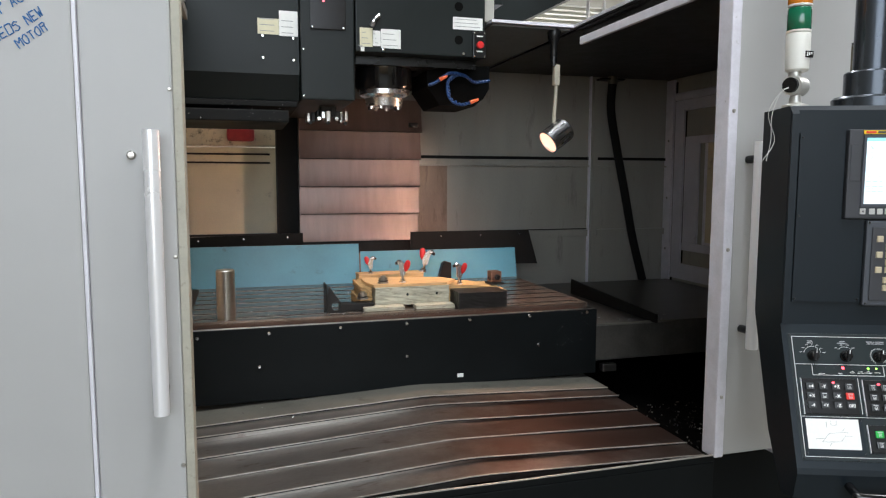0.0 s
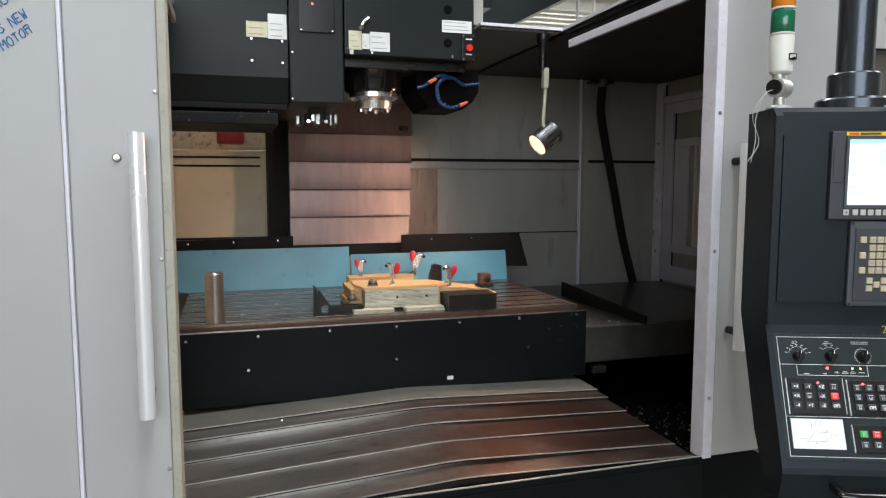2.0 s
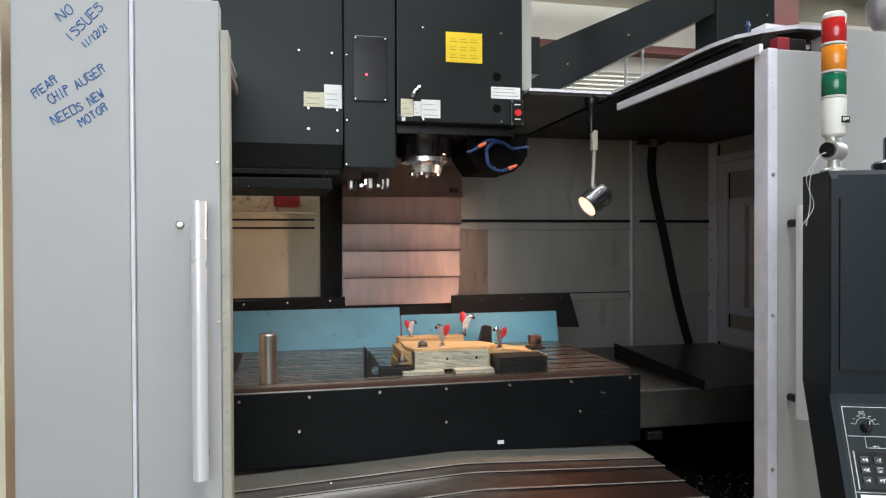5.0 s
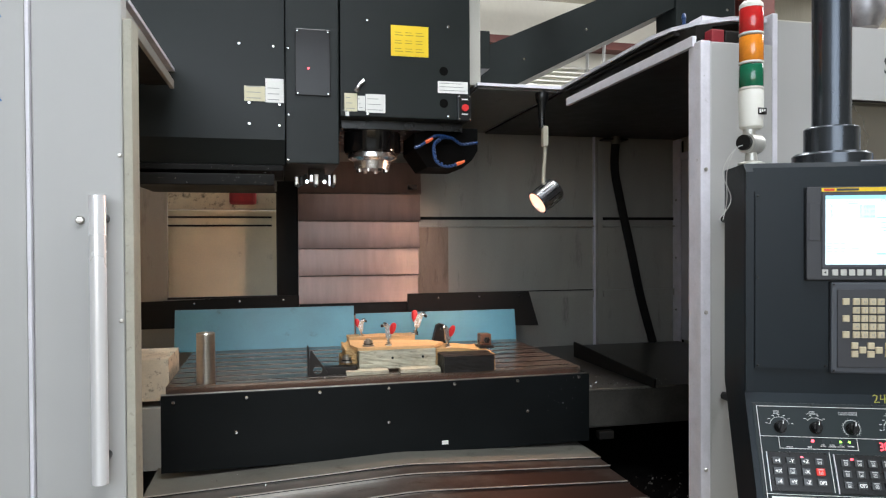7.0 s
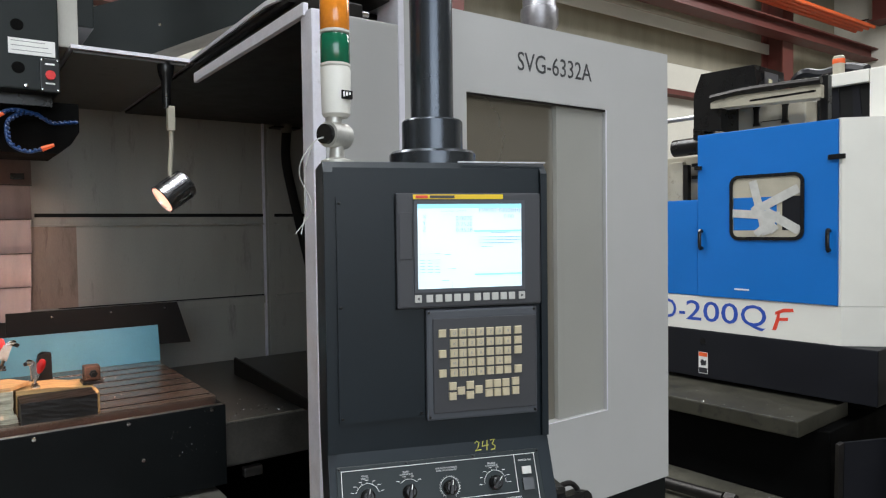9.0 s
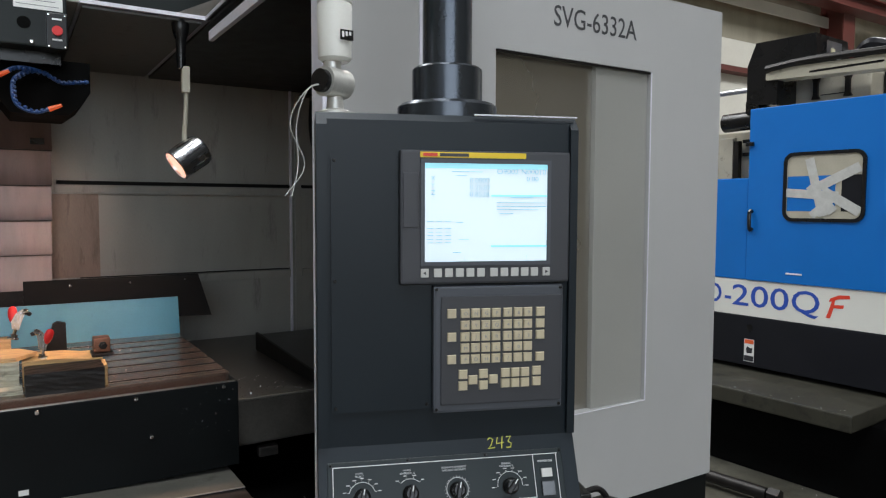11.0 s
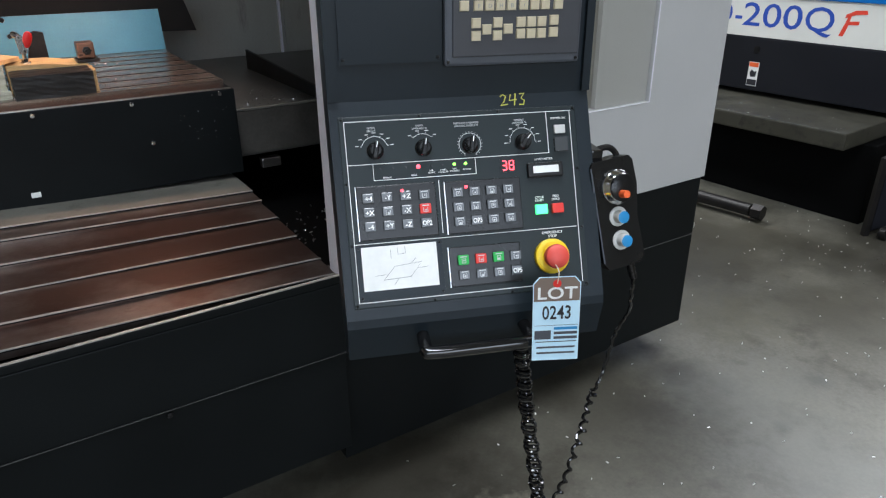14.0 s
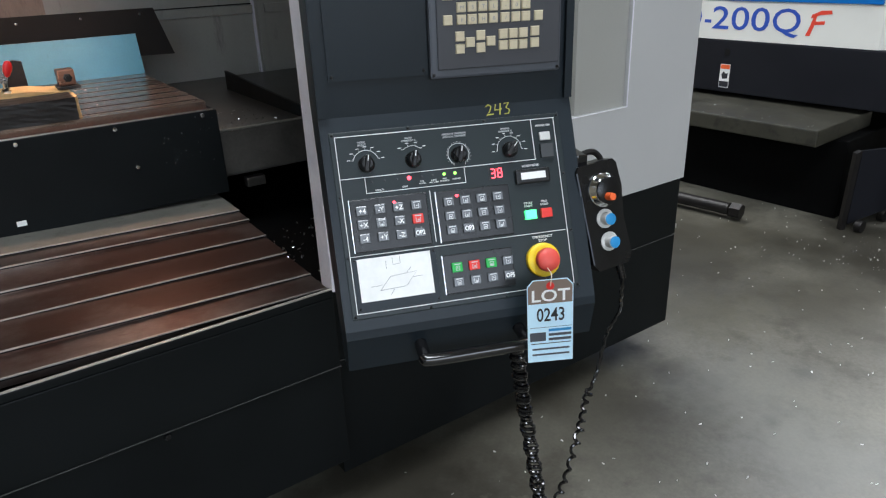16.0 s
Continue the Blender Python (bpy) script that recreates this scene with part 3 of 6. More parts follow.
part("recess_trim", bm, GREY_EDGE, rp)
# solid dark strip draws the shadow under the recess's top edge
part("recess_shadow_strip", box(BM(), (2.552, 2.5475, 2.3005), (3.2385, 2.556, 2.3065)), IRON, rp, "dark strip painted as the shadow at the recess top")
text("SVG-6332A", 0.094, SVGINK, rp, Matrix.Translation((2.968, 2.5452, 2.437)) @ FRONT, fit=0.379, bold=0.0002)
part("right_side_wall", box(BM(), (3.59, 2.602, 0.767), (3.63, 5.2, 2.575), 0.003), GREY, mc)

# roof edges with the opening for the spindle head
bm = BM()
pts = [(2.10, 2.50), (2.238, 2.50), (2.238, 2.605), (3.585, 2.605), (3.585, 5.1), (1.52, 5.1), (1.52, 3.64), (1.955, 3.64), (1.945, 2.78), (1.965, 2.66), (2.02, 2.57)]
prism(bm, pts, "z", 2.548, 2.562)
part("roof_plate", bm, GREY_EDGE, mc, "light grey roof plate with worn edges")
part("roof_plate", prism(BM(), [(-0.345, 2.47), (0.04, 2.47), (0.125, 2.66), (0.135, 3.64), (0.135, 5.1), (-0.345, 5.1)], "z", 2.548, 2.562), GREY_EDGE, mc)
# dark sheet added below the roof plate in place of its shade
part("roof_shade_sheet", box(BM(), (1.53, 3.66, 2.536), (1.944, 5.0, 2.545)), DUSTY, mc)
for x0, x1 in ((1.945, 1.962), (0.131, 0.147)):
    part("door_rail", box(BM(), (x0, 2.50, 2.449), (x1, 3.555, 2.486), 0.003), GREY_EDGE if x0 > 1 else INNER, mc, "worn steel door rail")
# more dark sheets that stand for shade above the rail and under the roof
part("rail_shade_block", box(BM(), (1.985, 2.54, 2.490), (2.05, 3.6, 2.535)), IRON, mc)
part("roof_edge_shade_sheet", prism(BM(), [(2.11, 2.51), (2.232, 2.51), (2.232, 2.605), (1.952, 3.63), (1.952, 2.79), (1.972, 2.67), (2.03, 2.58)], "z", 2.540, 2.5465), IRON, mc, "black sheet added as the shade under the roof plate")
part("header_shade_plate", box(BM(), (1.963, 2.64, 2.528), (3.42, 4.975, 2.539)), IRON, mc)
part("header_shade_plate", box(BM(), (-0.3, 2.52, 2.452), (0.130, 3.5, 2.462)), IRON, mc)
bm = BM()
box(bm, (2.02, 2.50, 2.468), (2.07, 2.56, 2.515), 0.006)
part("roof_strip", prism(BM(), [(2.064, 2.563), (2.292, 2.563), (2.292, 2.592), (2.064, 2.600)], "y", 2.62, 2.70), GREY_EDGE, mc, "pale folded strip on the roof plate")
part("switch_body", box(BM(), (2.072, 2.50, 2.470), (2.135, 2.555, 2.512), 0.005), IRON, mc)
part("switch_plug", rod(BM(), (2.136, 2.525, 2.492), (2.165, 2.525, 2.492), 0.012, 0.009), ALU, mc, smooth=True)
part("door_switch", bm, DKRED, mc, "red door safety switch")

# inside: back wall with ribs, window, slatted column cover
bm = BM()
for lo, hi in (((-0.40, 4.98, 0.3), (-0.10, 5.02, 2.56)), ((-0.10, 4.98, 0.3), (0.566, 5.02, 1.447)), ((-0.10, 4.98, 2.108), (0.566, 5.02, 2.56)), ((0.566, 4.98, 0.3), (3.44, 5.02, 2.56))):
    box(bm, lo, hi)
back = part("back_wall", bm, INNER, mc, "grimy grey inner sheet wall with ribs")
for lo, hi in (((2.765, 4.955, 0.95), (2.777, 4.979, 2.545)), ((2.80, 4.968, 0.95), (2.84, 4.979, 2.545)), ((1.49, 4.950, 1.886), (2.764, 4.979, 1.897)), ((1.49, 4.968, 1.897), (2.764, 4.979, 1.934)),
               ((2.84, 4.950, 1.886), (3.43, 4.979, 1.897)), ((1.85, 4.955, 1.385), (2.764, 4.979, 1.432)), ((2.84, 4.955, 1.385), (3.43, 4.979, 1.432))):
    part("rib", box(BM(), lo, hi, 0.002), GREY_EDGE if lo[0] == 2.765 else INNER, back)
for lo, hi in (((1.50, 4.966, 1.936), (2.764, 4.9795, 1.956)), ((2.84, 4.966, 1.936), (3.43, 4.9795, 1.956)), ((1.60, 4.972, 1.434), (2.764, 4.9795, 1.44))):
    part("seal_strip", box(BM(), lo, hi), RUBBER, back)
# browner than the wall up to x = 1.697
part("brown_wall_sheet", box(BM(), (1.47, 4.972, 1.44), (1.697, 4.9795, 1.885)), BROWNED, back, "thin brown sheet on the wall beside the column")
part("seal_post", box(BM(), (0.5665, 4.93, 1.40), (0.695, 4.979, 2.25), 0.003), RUBBER, back, "black rubber seal post")
bm = BM()
for lo, hi in (((0.560, 4.965, 1.44), (0.572, 4.985, 2.115)), ((-0.1, 4.965, 2.104), (0.56, 4.985, 2.114)), ((-0.1, 4.965, 1.436), (0.56, 4.985, 1.448))):
    box(bm, lo, hi)
part("window_trim", bm, IRON, back)
part("vent_plate", box(BM(), (1.385, 4.79, 2.125), (1.445, 4.80, 2.155)), BLACK, mc)
cover = part("column_cover", box(BM(), (0.70, 4.86, 1.05), (1.46, 4.90, 2.30)), IRON, mc, "telescopic steel column cover")
for i, (z0, z1, grow) in enumerate(((2.10, 2.30, 0.016), (1.925, 2.11, 0.012), (1.75, 1.935, 0.008), (1.577, 1.76, 0.004), (1.40, 1.587, 0.0), (1.20, 1.41, -0.004))):
    y = 4.835 + 0.006 * i
    bm = prism(BM(), [(y - 0.026, z0), (y - 0.018, z0), (y + 0.006, z0 + 0.6 * (z1 - z0)), (y + 0.010, z1), (y, z1), (y - 0.004, z0 + 0.6 * (z1 - z0)), (y - 0.014, z0 + 0.22 * (z1 - z0))], "x", 0.695 + 0.0 * grow, 1.462 + grow)
    part("slat", bm, SLAT, cover, smooth=True)
    # dark strip draws the shadow line where one slat overlaps the next
    part("slat_shadow_line", box(BM(), (0.697, y - 0.022, z0 - 0.0045), (1.462 + grow, y - 0.002, z0 - 0.001)), IRON, cover)

# inner right wall with its access door
rw = part("inner_side_wall", box(BM(), (3.44, 2.62, 0.3), (3.46, 4.98, 2.56)), INNER, mc, "grimy grey inner side wall")
part("corner_post", box(BM(), (3.405, 4.888, 0.95), (3.439, 4.979, 2.52), 0.003), GREY_EDGE, rw)
# darker paint than the lilac bars puts the recess shade into the door's colour
ad = part("access_door", box(BM(), (3.412, 3.5, 1.02), (3.4395, 4.868, 2.52), 0.004), INNER, mc, "inner access door with a framed window")
part("door_gap", box(BM(), (3.408, 4.846, 1.03), (3.4118, 4.866, 2.50)), VOID, ad)
for lo, hi in (((3.392, 4.739, 1.075), (3.4115, 4.842, 2.36)), ((3.392, 3.6, 2.285), (3.4115, 4.7385, 2.36)), ((3.380, 3.6, 2.3625), (3.4115, 4.842, 2.405)), ((3.392, 3.6, 1.075), (3.4115, 4.7385, 1.14)),
               ((3.384, 3.6, 1.1405), (3.4115, 4.735, 1.188)), ((3.400, 3.6, 2.047), (3.4115, 4.725, 2.10)), ((3.400, 3.6, 1.286), (3.4115, 4.73, 1.343)), ((3.400, 4.56, 1.3435), (3.4115, 4.725, 2.0465)),
               ((3.384, 3.6, 2.4055), (3.4115, 4.842, 2.415))):
    part("frame_bar", box(BM(), lo, hi, 0.004), LILAC, ad)
part("recess_gap", box(BM(), (3.4075, 4.7265, 1.19), (3.4118, 4.7385, 2.284)), VOID, ad)
part("window_bead", box(BM(), (3.396, 4.474, 1.345), (3.4115, 4.498, 2.045), 0.003), GREY_EDGE, ad, "pale window bead")
part("window_bead", box(BM(), (3.398, 3.9, 1.345), (3.4115, 4.4735, 1.362), 0.003), GREY_EDGE, ad, "pale window bead")
# opaque beige sheet takes the place of light coming through the pane
part("window", box(BM(), (3.403, 3.9, 1.3625), (3.4115, 4.4735, 2.045)), BEIGE, ad, "access door window, painted cream for the light behind it")
screws(rw, [(3.405, 4.93, 1.28), (3.405, 4.93, 1.66), (3.405, 4.93, 2.08)], axis="x", r=0.009)
part("inner_left_wall", box(BM(), (-0.42, 2.50, 0.3), (-0.40, 5.0, 2.56)), BEIGE, mc)

part("chip_box", box(BM(), (-0.30, 3.95, 1.03), (0.055, 4.3, 1.235), 0.006), SPOTTY, mc, "chip-spattered cream box beside the table")
part("side_trim", box(BM(), (-0.30, 3.93, 0.70), (0.045, 4.3, 1.0), 0.004), INNER, mc)

# what shows through the back window
rg = thing("rear_guard", "cream chip-spattered guard behind the back window", "guard", (0.2, 5.2, FZ))
part("guard_panel", box(BM(), (-0.9, 5.14, FZ), (1.2, 5.2, 2.0), 0.01), BEIGE, rg, "cream guard panel")
part("guard_ledge", box(BM(), (-0.9, 5.11, 2.004), (1.2, 5.2, 2.20), 0.01), SPOTTY, rg, "chip-spattered cream ledge")
part("red_cover", box(BM(), (0.265, 5.06, 2.035), (0.435, 5.109, 2.125), 0.02), DKRED, rg, "red painted cover")
part("guard_rail", tube(BM(), [(-0.7, 5.131, 1.955), (0.53, 5.131, 1.955), (0.53, 5.131, 1.90), (-0.7, 5.131, 1.90)], 0.006), IRON, rg)

# ---- way covers ----
wc = thing("way_cover", "stepped telescopic oily steel way covers", "way cover", (1.06, 2.9, 0.55))
STEPS = ((3.60, 3.25, 0.860, 0.815, 0.823), (3.29, 3.155, 0.852, 0.804, 0.815), (3.18, 3.00, 0.836, 0.780, 0.801), (3.04, 2.83, 0.824, 0.768, 0.793), (2.87, 2.652, 0.821, 0.764, 0.782), (2.69, 2.540, 0.806, 0.748, 0.777))
for n, (y1, y0, zr, zl, ze) in enumerate(STEPS):
    bm = prism(BM(), [(0.06, zl), (1.05, zr), (1.12, zr), (1.97, ze), (1.97, ze - 0.09), (1.962, ze - 0.09), (1.962, ze - 0.028), (1.12, zr - 0.026), (1.05, zr - 0.026), (0.06, zl - 0.026)], "y", y0, y1)
    s = part("cover_segment", bm, OILY if n else DULL, wc, "" if n else "dull grey end segment")
    part("wiper_lip", prism(BM(), [(0.06, zl - 0.002), (0.06, zl + 0.0015), (1.05, zr + 0.0015), (1.12, zr + 0.0015), (1.97, ze + 0.0015), (1.97, ze - 0.002), (1.12, zr - 0.002), (1.05, zr - 0.002)], "y", y0 - 0.006, y0 - 0.0005), LIP, s, "bright worn front lip")
    part("wiper_rubber", prism(BM(), [(0.06, zl - 0.0065), (0.06, zl - 0.0025), (1.05, zr - 0.0025), (1.12, zr - 0.0025), (1.97, ze - 0.0025), (1.97, ze - 0.0065), (1.12, zr - 0.0065), (1.05, zr - 0.0065)], "y", y0 - 0.004, y0 - 0.0005), RUBBER, s)
# the pit's depth of shade is put into its near-black colour
solo("chip_pit", box(BM(), (0.0, 2.61, 0.42), (3.43, 4.95, 0.62)), VOID, "chip pit beside the way covers, blackened for its shade", "pit", "structure")

# ---- table ----
tb = thing("milling_table", "wide slotted cast iron milling table", "table", (1.05, 3.95, 0.85))
front = part("front_cover", box(BM(), (0.10, 3.42, 0.845), (2.0, 3.432, 1.163), 0.003), CHAR, tb, "black painted sheet cover with screws")
screws(front, [(0.15, 3.42, 1.135), (0.44, 3.42, 1.14), (0.744, 3.42, 1.146), (1.043, 3.42, 1.146), (1.342, 3.42, 1.148), (1.642, 3.42, 1.148), (1.945, 3.42, 1.15),
               (0.397, 3.42, 0.997), (1.043, 3.42, 0.997), (1.69, 3.42, 1.005)], r=0.0095)
part("plate", box(BM(), (1.283, 3.4165, 0.88), (1.312, 3.4198, 0.897)), PAPER, front, "small white plate")
part("side_cover", box(BM(), (1.988, 3.433, 0.85), (2.0, 4.44, 1.163), 0.003), CHAR, tb)
part("gutter", prism(BM(), [(3.433, 1.10), (3.433, 1.165), (3.440, 1.165), (3.446, 1.135), (3.49, 1.135), (3.49, 1.10)], "x", 0.10, 1.987), RUSTY, tb, "oily coolant gutter")
part("gutter_lip", box(BM(), (0.10, 3.4215, 1.1645), (1.99, 3.4395, 1.1675), 0.001), STEEL, tb, "bright rubbed gutter lip")
pts, y = [(3.492, 0.9), (3.492, 1.186)], 3.492
for k in range(7):
    a = 3.545 + 0.125 * k
    pts += [(a, 1.186), (a, 1.158), (a - 0.012, 1.158), (a - 0.012, 1.14), (a + 0.034, 1.14), (a + 0.034, 1.158), (a + 0.022, 1.158), (a + 0.022, 1.186)]
pts += [(4.47, 1.186), (4.47, 0.9)]
part("slotted_top", prism(BM(), pts, "x", 0.11, 1.985), TABLE, tb, "oily slotted cast iron top")
for k in range(7):
    for dy in (-0.0022, 0.0222):
        a = 3.545 + 0.125 * k + dy
        part("slot_edge", box(BM(), (0.112, a - 0.0012, 1.1864), (1.983, a + 0.0012, 1.1870)), STEEL, tb)
part("saddle", box(BM(), (0.25, 3.5, 0.60), (1.85, 4.7, 0.84), 0.01), IRON, tb)
wing = part("side_wing", box(BM(), (2.03, 3.55, 0.865), (3.40, 4.90, 1.055), 0.004), SHELF, tb, "dark oily side shelf")
part("wing_front", box(BM(), (2.03, 3.542, 0.875), (2.462, 3.549, 1.048), 0.002), SHELF, tb, "dull grey shelf front")
part("wing_edge", box(BM(), (2.03, 3.541, 1.0495), (2.53, 3.556, 1.0585), 0.002), DULL, tb, "worn bright shelf edge")
part("fin_plate", prism(BM(), [(3.50, 1.056), (3.50, 1.10), (4.46, 1.15), (4.46, 1.056)], "x", 2.385, 2.397), IRON, tb, "dark leaning plate")
part("wing_bracket", box(BM(), (2.12, 3.56, 0.80), (2.20, 3.60, 0.84), 0.004), STEEL, tb)

for x0, x1, z1, y0 in ((0.012, 1.0, 1.415, 4.43), (1.012, 1.995, 1.367, 4.435)):
    solo("splash_plate", prism(BM(), [(y0, 1.187), (y0 + 0.006, 1.187), (y0 + 0.046, z1), (y0 + 0.040, z1)], "x", x0, x1), BLUEP, "blue painted splash plate standing on the table", "plate", group="splash plates")
fl = solo("rubber_flap", prism(BM(), [(1.33, 1.28), (2.17, 1.255), (2.105, 1.475), (1.33, 1.475)], "y", 4.515, 4.525), RUBBER, "black rubber chip flap", "flap")
screws(fl, [(1.52, 4.515, 1.445), (1.78, 4.515, 1.447), (2.04, 4.515, 1.45)], r=0.008)
fl = solo("rubber_flap", prism(BM(), [(-0.2, 1.30), (0.69, 1.30), (0.69, 1.475), (-0.2, 1.455)], "y", 4.60, 4.61), RUBBER, "black rubber chip flap with screws", "flap")
screws(fl, [(0.1, 4.60, 1.44), (0.35, 4.60, 1.445), (0.6, 4.60, 1.45)], r=0.008)

# ---- spindle head ----
hd = thing("spindle_head", "dark green-black milling spindle head with labels", "machine head", (1.16, 4.1, 2.12))
hc = part("head_cover", box(BM(), (0.858, 3.62, 2.372), (1.478, 4.80, 3.55), 0.006), HEAD, hd, "dark green-black sheet cover")
screws(hc, [(0.985, 3.62, 2.819), (1.37, 3.62, 2.813), (0.985, 3.62, 2.385), (1.37, 3.62, 2.387)], r=0.009)
part("yellow_label", box(BM(), (1.094, 3.6165, 2.662), (1.273, 3.6198, 2.805)), YELLOW, hc, "yellow warning label")
for r in range(3):
    for c in range(3):
        part("label_print", box(BM(), (1.112 + 0.05 * c, 3.6158, 2.682 + 0.038 * r), (1.150 + 0.05 * c - 0.006 * (r % 2), 3.6164, 2.6855 + 0.038 * r)), OCHRE, hc)
        part("label_print", box(BM(), (1.112 + 0.05 * c, 3.6158, 2.695 + 0.038 * r), (1.143 + 0.05 * c, 3.6164, 2.6975 + 0.038 * r)), OCHRE, hc)
for lo, hi, m in (((0.876, 2.395), (0.935, 2.478), CREAML), ((0.937, 2.40), (0.972, 2.468), PAPER), ((0.974, 2.392), (1.066, 2.478), PAPER), ((1.318, 2.498), (1.465, 2.554), PAPER), ((0.88, 2.373), (0.897, 2.394), PAPER)):
    part("label", box(BM(), (lo[0], 3.617, lo[1]), (hi[0], 3.6198, hi[1])), m, hc)
    for k in range(3):
        part("label_print", box(BM(), (lo[0] + 0.008, 3.6162, lo[1] + 0.012 + k * (hi[1] - lo[1]) / 3.4), (hi[0] - 0.012 - 0.01 * k, 3.6168, lo[1] + 0.0145 + k * (hi[1] - lo[1]) / 3.4)), PRINT, hc)
part("air_fitting", tube(BM(), [(0.93, 3.61, 2.485), (0.94, 3.60, 2.51), (0.965, 3.605, 2.535)], 0.011, 8, 4), ALU, hc, smooth=True)
for z in (2.602, 2.449):
    part("socket_hole", rod(BM(), (1.347, 3.6185, z), (1.347, 3.64, z), 0.021), VOID, hc, smooth=True)
sw = part("stop_switch", box(BM(), (1.413, 3.600, 2.366), (1.477, 3.619, 2.49), 0.004), BLACK, hd, "black switch box with a red button")
part("button", rod(BM(), (1.445, 3.585, 2.427), (1.445, 3.60, 2.427), 0.0165), RED, sw, smooth=True)
for z in (2.465, 2.395):
    part("label_print", box(BM(), (1.43, 3.598, z), (1.46, 3.5995, z + 0.006)), INK, sw)
screws(sw, [(1.42, 3.60, 2.375), (1.47, 3.60, 2.375), (1.42, 3.60, 2.482), (1.47, 3.60, 2.482)], r=0.005)
part("side_box", box(BM(), (1.481, 3.70, 2.56), (1.555, 4.2, 3.5), 0.006), INNER, hd, "grey side cover")
part("side_box", box(BM(), (1.557, 3.75, 2.66), (1.62, 4.1, 2.85), 0.006), HEAD, hd)
mid = part("mid_cover", box(BM(), (0.612, 3.62, 2.150), (0.852, 4.6, 3.55), 0.006), HEAD, hd, "dark sheet cover with a smoked window")
part("window", box(BM(), (0.655, 3.611, 2.458), (0.813, 3.6195, 2.76), 0.003), SMOKE, mid, "smoked window with a red light behind it")
part("indicator", box(BM(), (0.710, 3.609, 2.577), (0.719, 3.6108, 2.585)), LEDR, mid)
screws(mid, [(0.665, 3.611, 2.75), (0.803, 3.611, 2.75), (0.665, 3.611, 2.468), (0.803, 3.611, 2.468), (0.622, 3.62, 2.165), (0.625, 3.62, 2.37), (0.625, 3.62, 2.67)], r=0.006)
lc = part("magazine_cover", prism(BM(), [(3.66, 2.26), (3.71, 2.15), (4.6, 2.15), (4.6, 3.55), (3.66, 3.55)], "x", -0.06, 0.608), HEAD, hd, "dark sheet cover with labels")
for lo, hi, m in (((0.43, 2.432), (0.522, 2.50), CREAML), ((0.523, 2.428), (0.604, 2.537), PAPER)):
    part("label", box(BM(), (lo[0], 3.656, lo[1]), (hi[0], 3.6598, hi[1])), m, lc)
    for k in range(3):
        part("label_print", box(BM(), (lo[0] + 0.01, 3.6552, lo[1] + 0.012 + k * 0.026), (hi[0] - 0.02, 3.6558, lo[1] + 0.015 + k * 0.026)), PRINT, lc)
screws(lc, [(0.452, 3.66, 2.425), (0.585, 3.66, 2.42), (0.452, 3.66, 2.33), (0.585, 3.66, 2.325), (0.41, 3.66, 2.69), (0.56, 3.66, 2.685)], r=0.009)
bar = part("lower_rail", box(BM(), (-0.05, 3.68, 2.052), (0.56, 4.2, 2.105), 0.006), RUBBER, hd, "dark rail spattered with chips")
part("lower_rail", box(BM(), (-0.05, 3.70, 2.122), (0.60, 4.2, 2.148), 0.004), RUBBER, hd)
sp = part("spindle_housing", lathe(BM(), Matrix.Translation((1.035, 3.86, 0)), [(0.140, 2.40), (0.142, 2.245), (0.132, 2.228), (0.10, 2.226)]), GLOSS, hd, "black round spindle housing", smooth=True)
part("spindle_ring", lathe(BM(), Matrix.Translation((1.035, 3.86, 0)), [(0.105, 2.238), (0.122, 2.234), (0.122, 2.206), (0.112, 2.200), (0.094, 2.190), (0.088, 2.152), (0.050, 2.150)]), ALU, sp, "polished spindle nose", smooth=True)
for k in range(8):
    a = 0.4 + k * 0.785
    part("drive_bolt", rod(BM(), (1.035 + 0.072 * math.cos(a), 3.86 + 0.072 * math.sin(a), 2.138), (1.035 + 0.072 * math.cos(a), 3.86 + 0.072 * math.sin(a), 2.152), 0.010, seg=10), ALU if k % 3 else IRON, sp, smooth=True)
part("coolant_block", prism(BM(), [(1.235, 2.36), (1.235, 2.25), (1.30, 2.16), (1.48, 2.16), (1.53, 2.20), (1.56, 2.25), (1.56, 2.36)], "y", 3.78, 4.1), VOID, hd, "black coolant block under the head")
part("head_underside", box(BM(), (0.87, 3.7, 2.33), (1.46, 4.6, 2.371)), BLACK, hd)
for k, pts in enumerate((((1.55, 3.74, 2.285), (1.46, 3.72, 2.27), (1.40, 3.70, 2.30), (1.32, 3.68, 2.305), (1.24, 3.66, 2.25), (1.21, 3.66, 2.24)),
                         ((1.42, 3.72, 2.30), (1.36, 3.70, 2.30), (1.31, 3.68, 2.26), (1.315, 3.66, 2.18), (1.37, 3.65, 2.15), (1.42, 3.65, 2.165)))):
    path = [Vector(p) for p in pts]
    bm = tube(BM(), pts, 0.0055, 8, 8)
    for a, b in zip(path, path[1:]):
        for q in range(max(2, int((b - a).length / 0.016))):
            c = a.lerp(b, (q + 0.5) / max(2, int((b - a).length / 0.016)))
            lathe(bm, Matrix.Translation(c) @ (b - a).to_track_quat("Z", "Y").to_matrix().to_4x4(), [(0.004, -0.006), (0.0082, -0.003), (0.0082, 0.003), (0.005, 0.006)], 10)
    h = part("coolant_hose", bm, HOSEB, hd, "blue segmented coolant hose", smooth=True)
    a, b = ((1.265, 3.655, 2.268), (1.30, 3.65, 2.285)) if k == 0 else ((1.415, 3.645, 2.163), (1.455, 3.64, 2.18))
    part("nozzle", rod(BM(), a, b, 0.0098, 0.006), ORANGE, h, "orange nozzle", smooth=True)
tp = thing("tool_changer_arm", "small metal tool changer gripper under the cover", "tool gripper", (0.76, 3.9, 2.08))
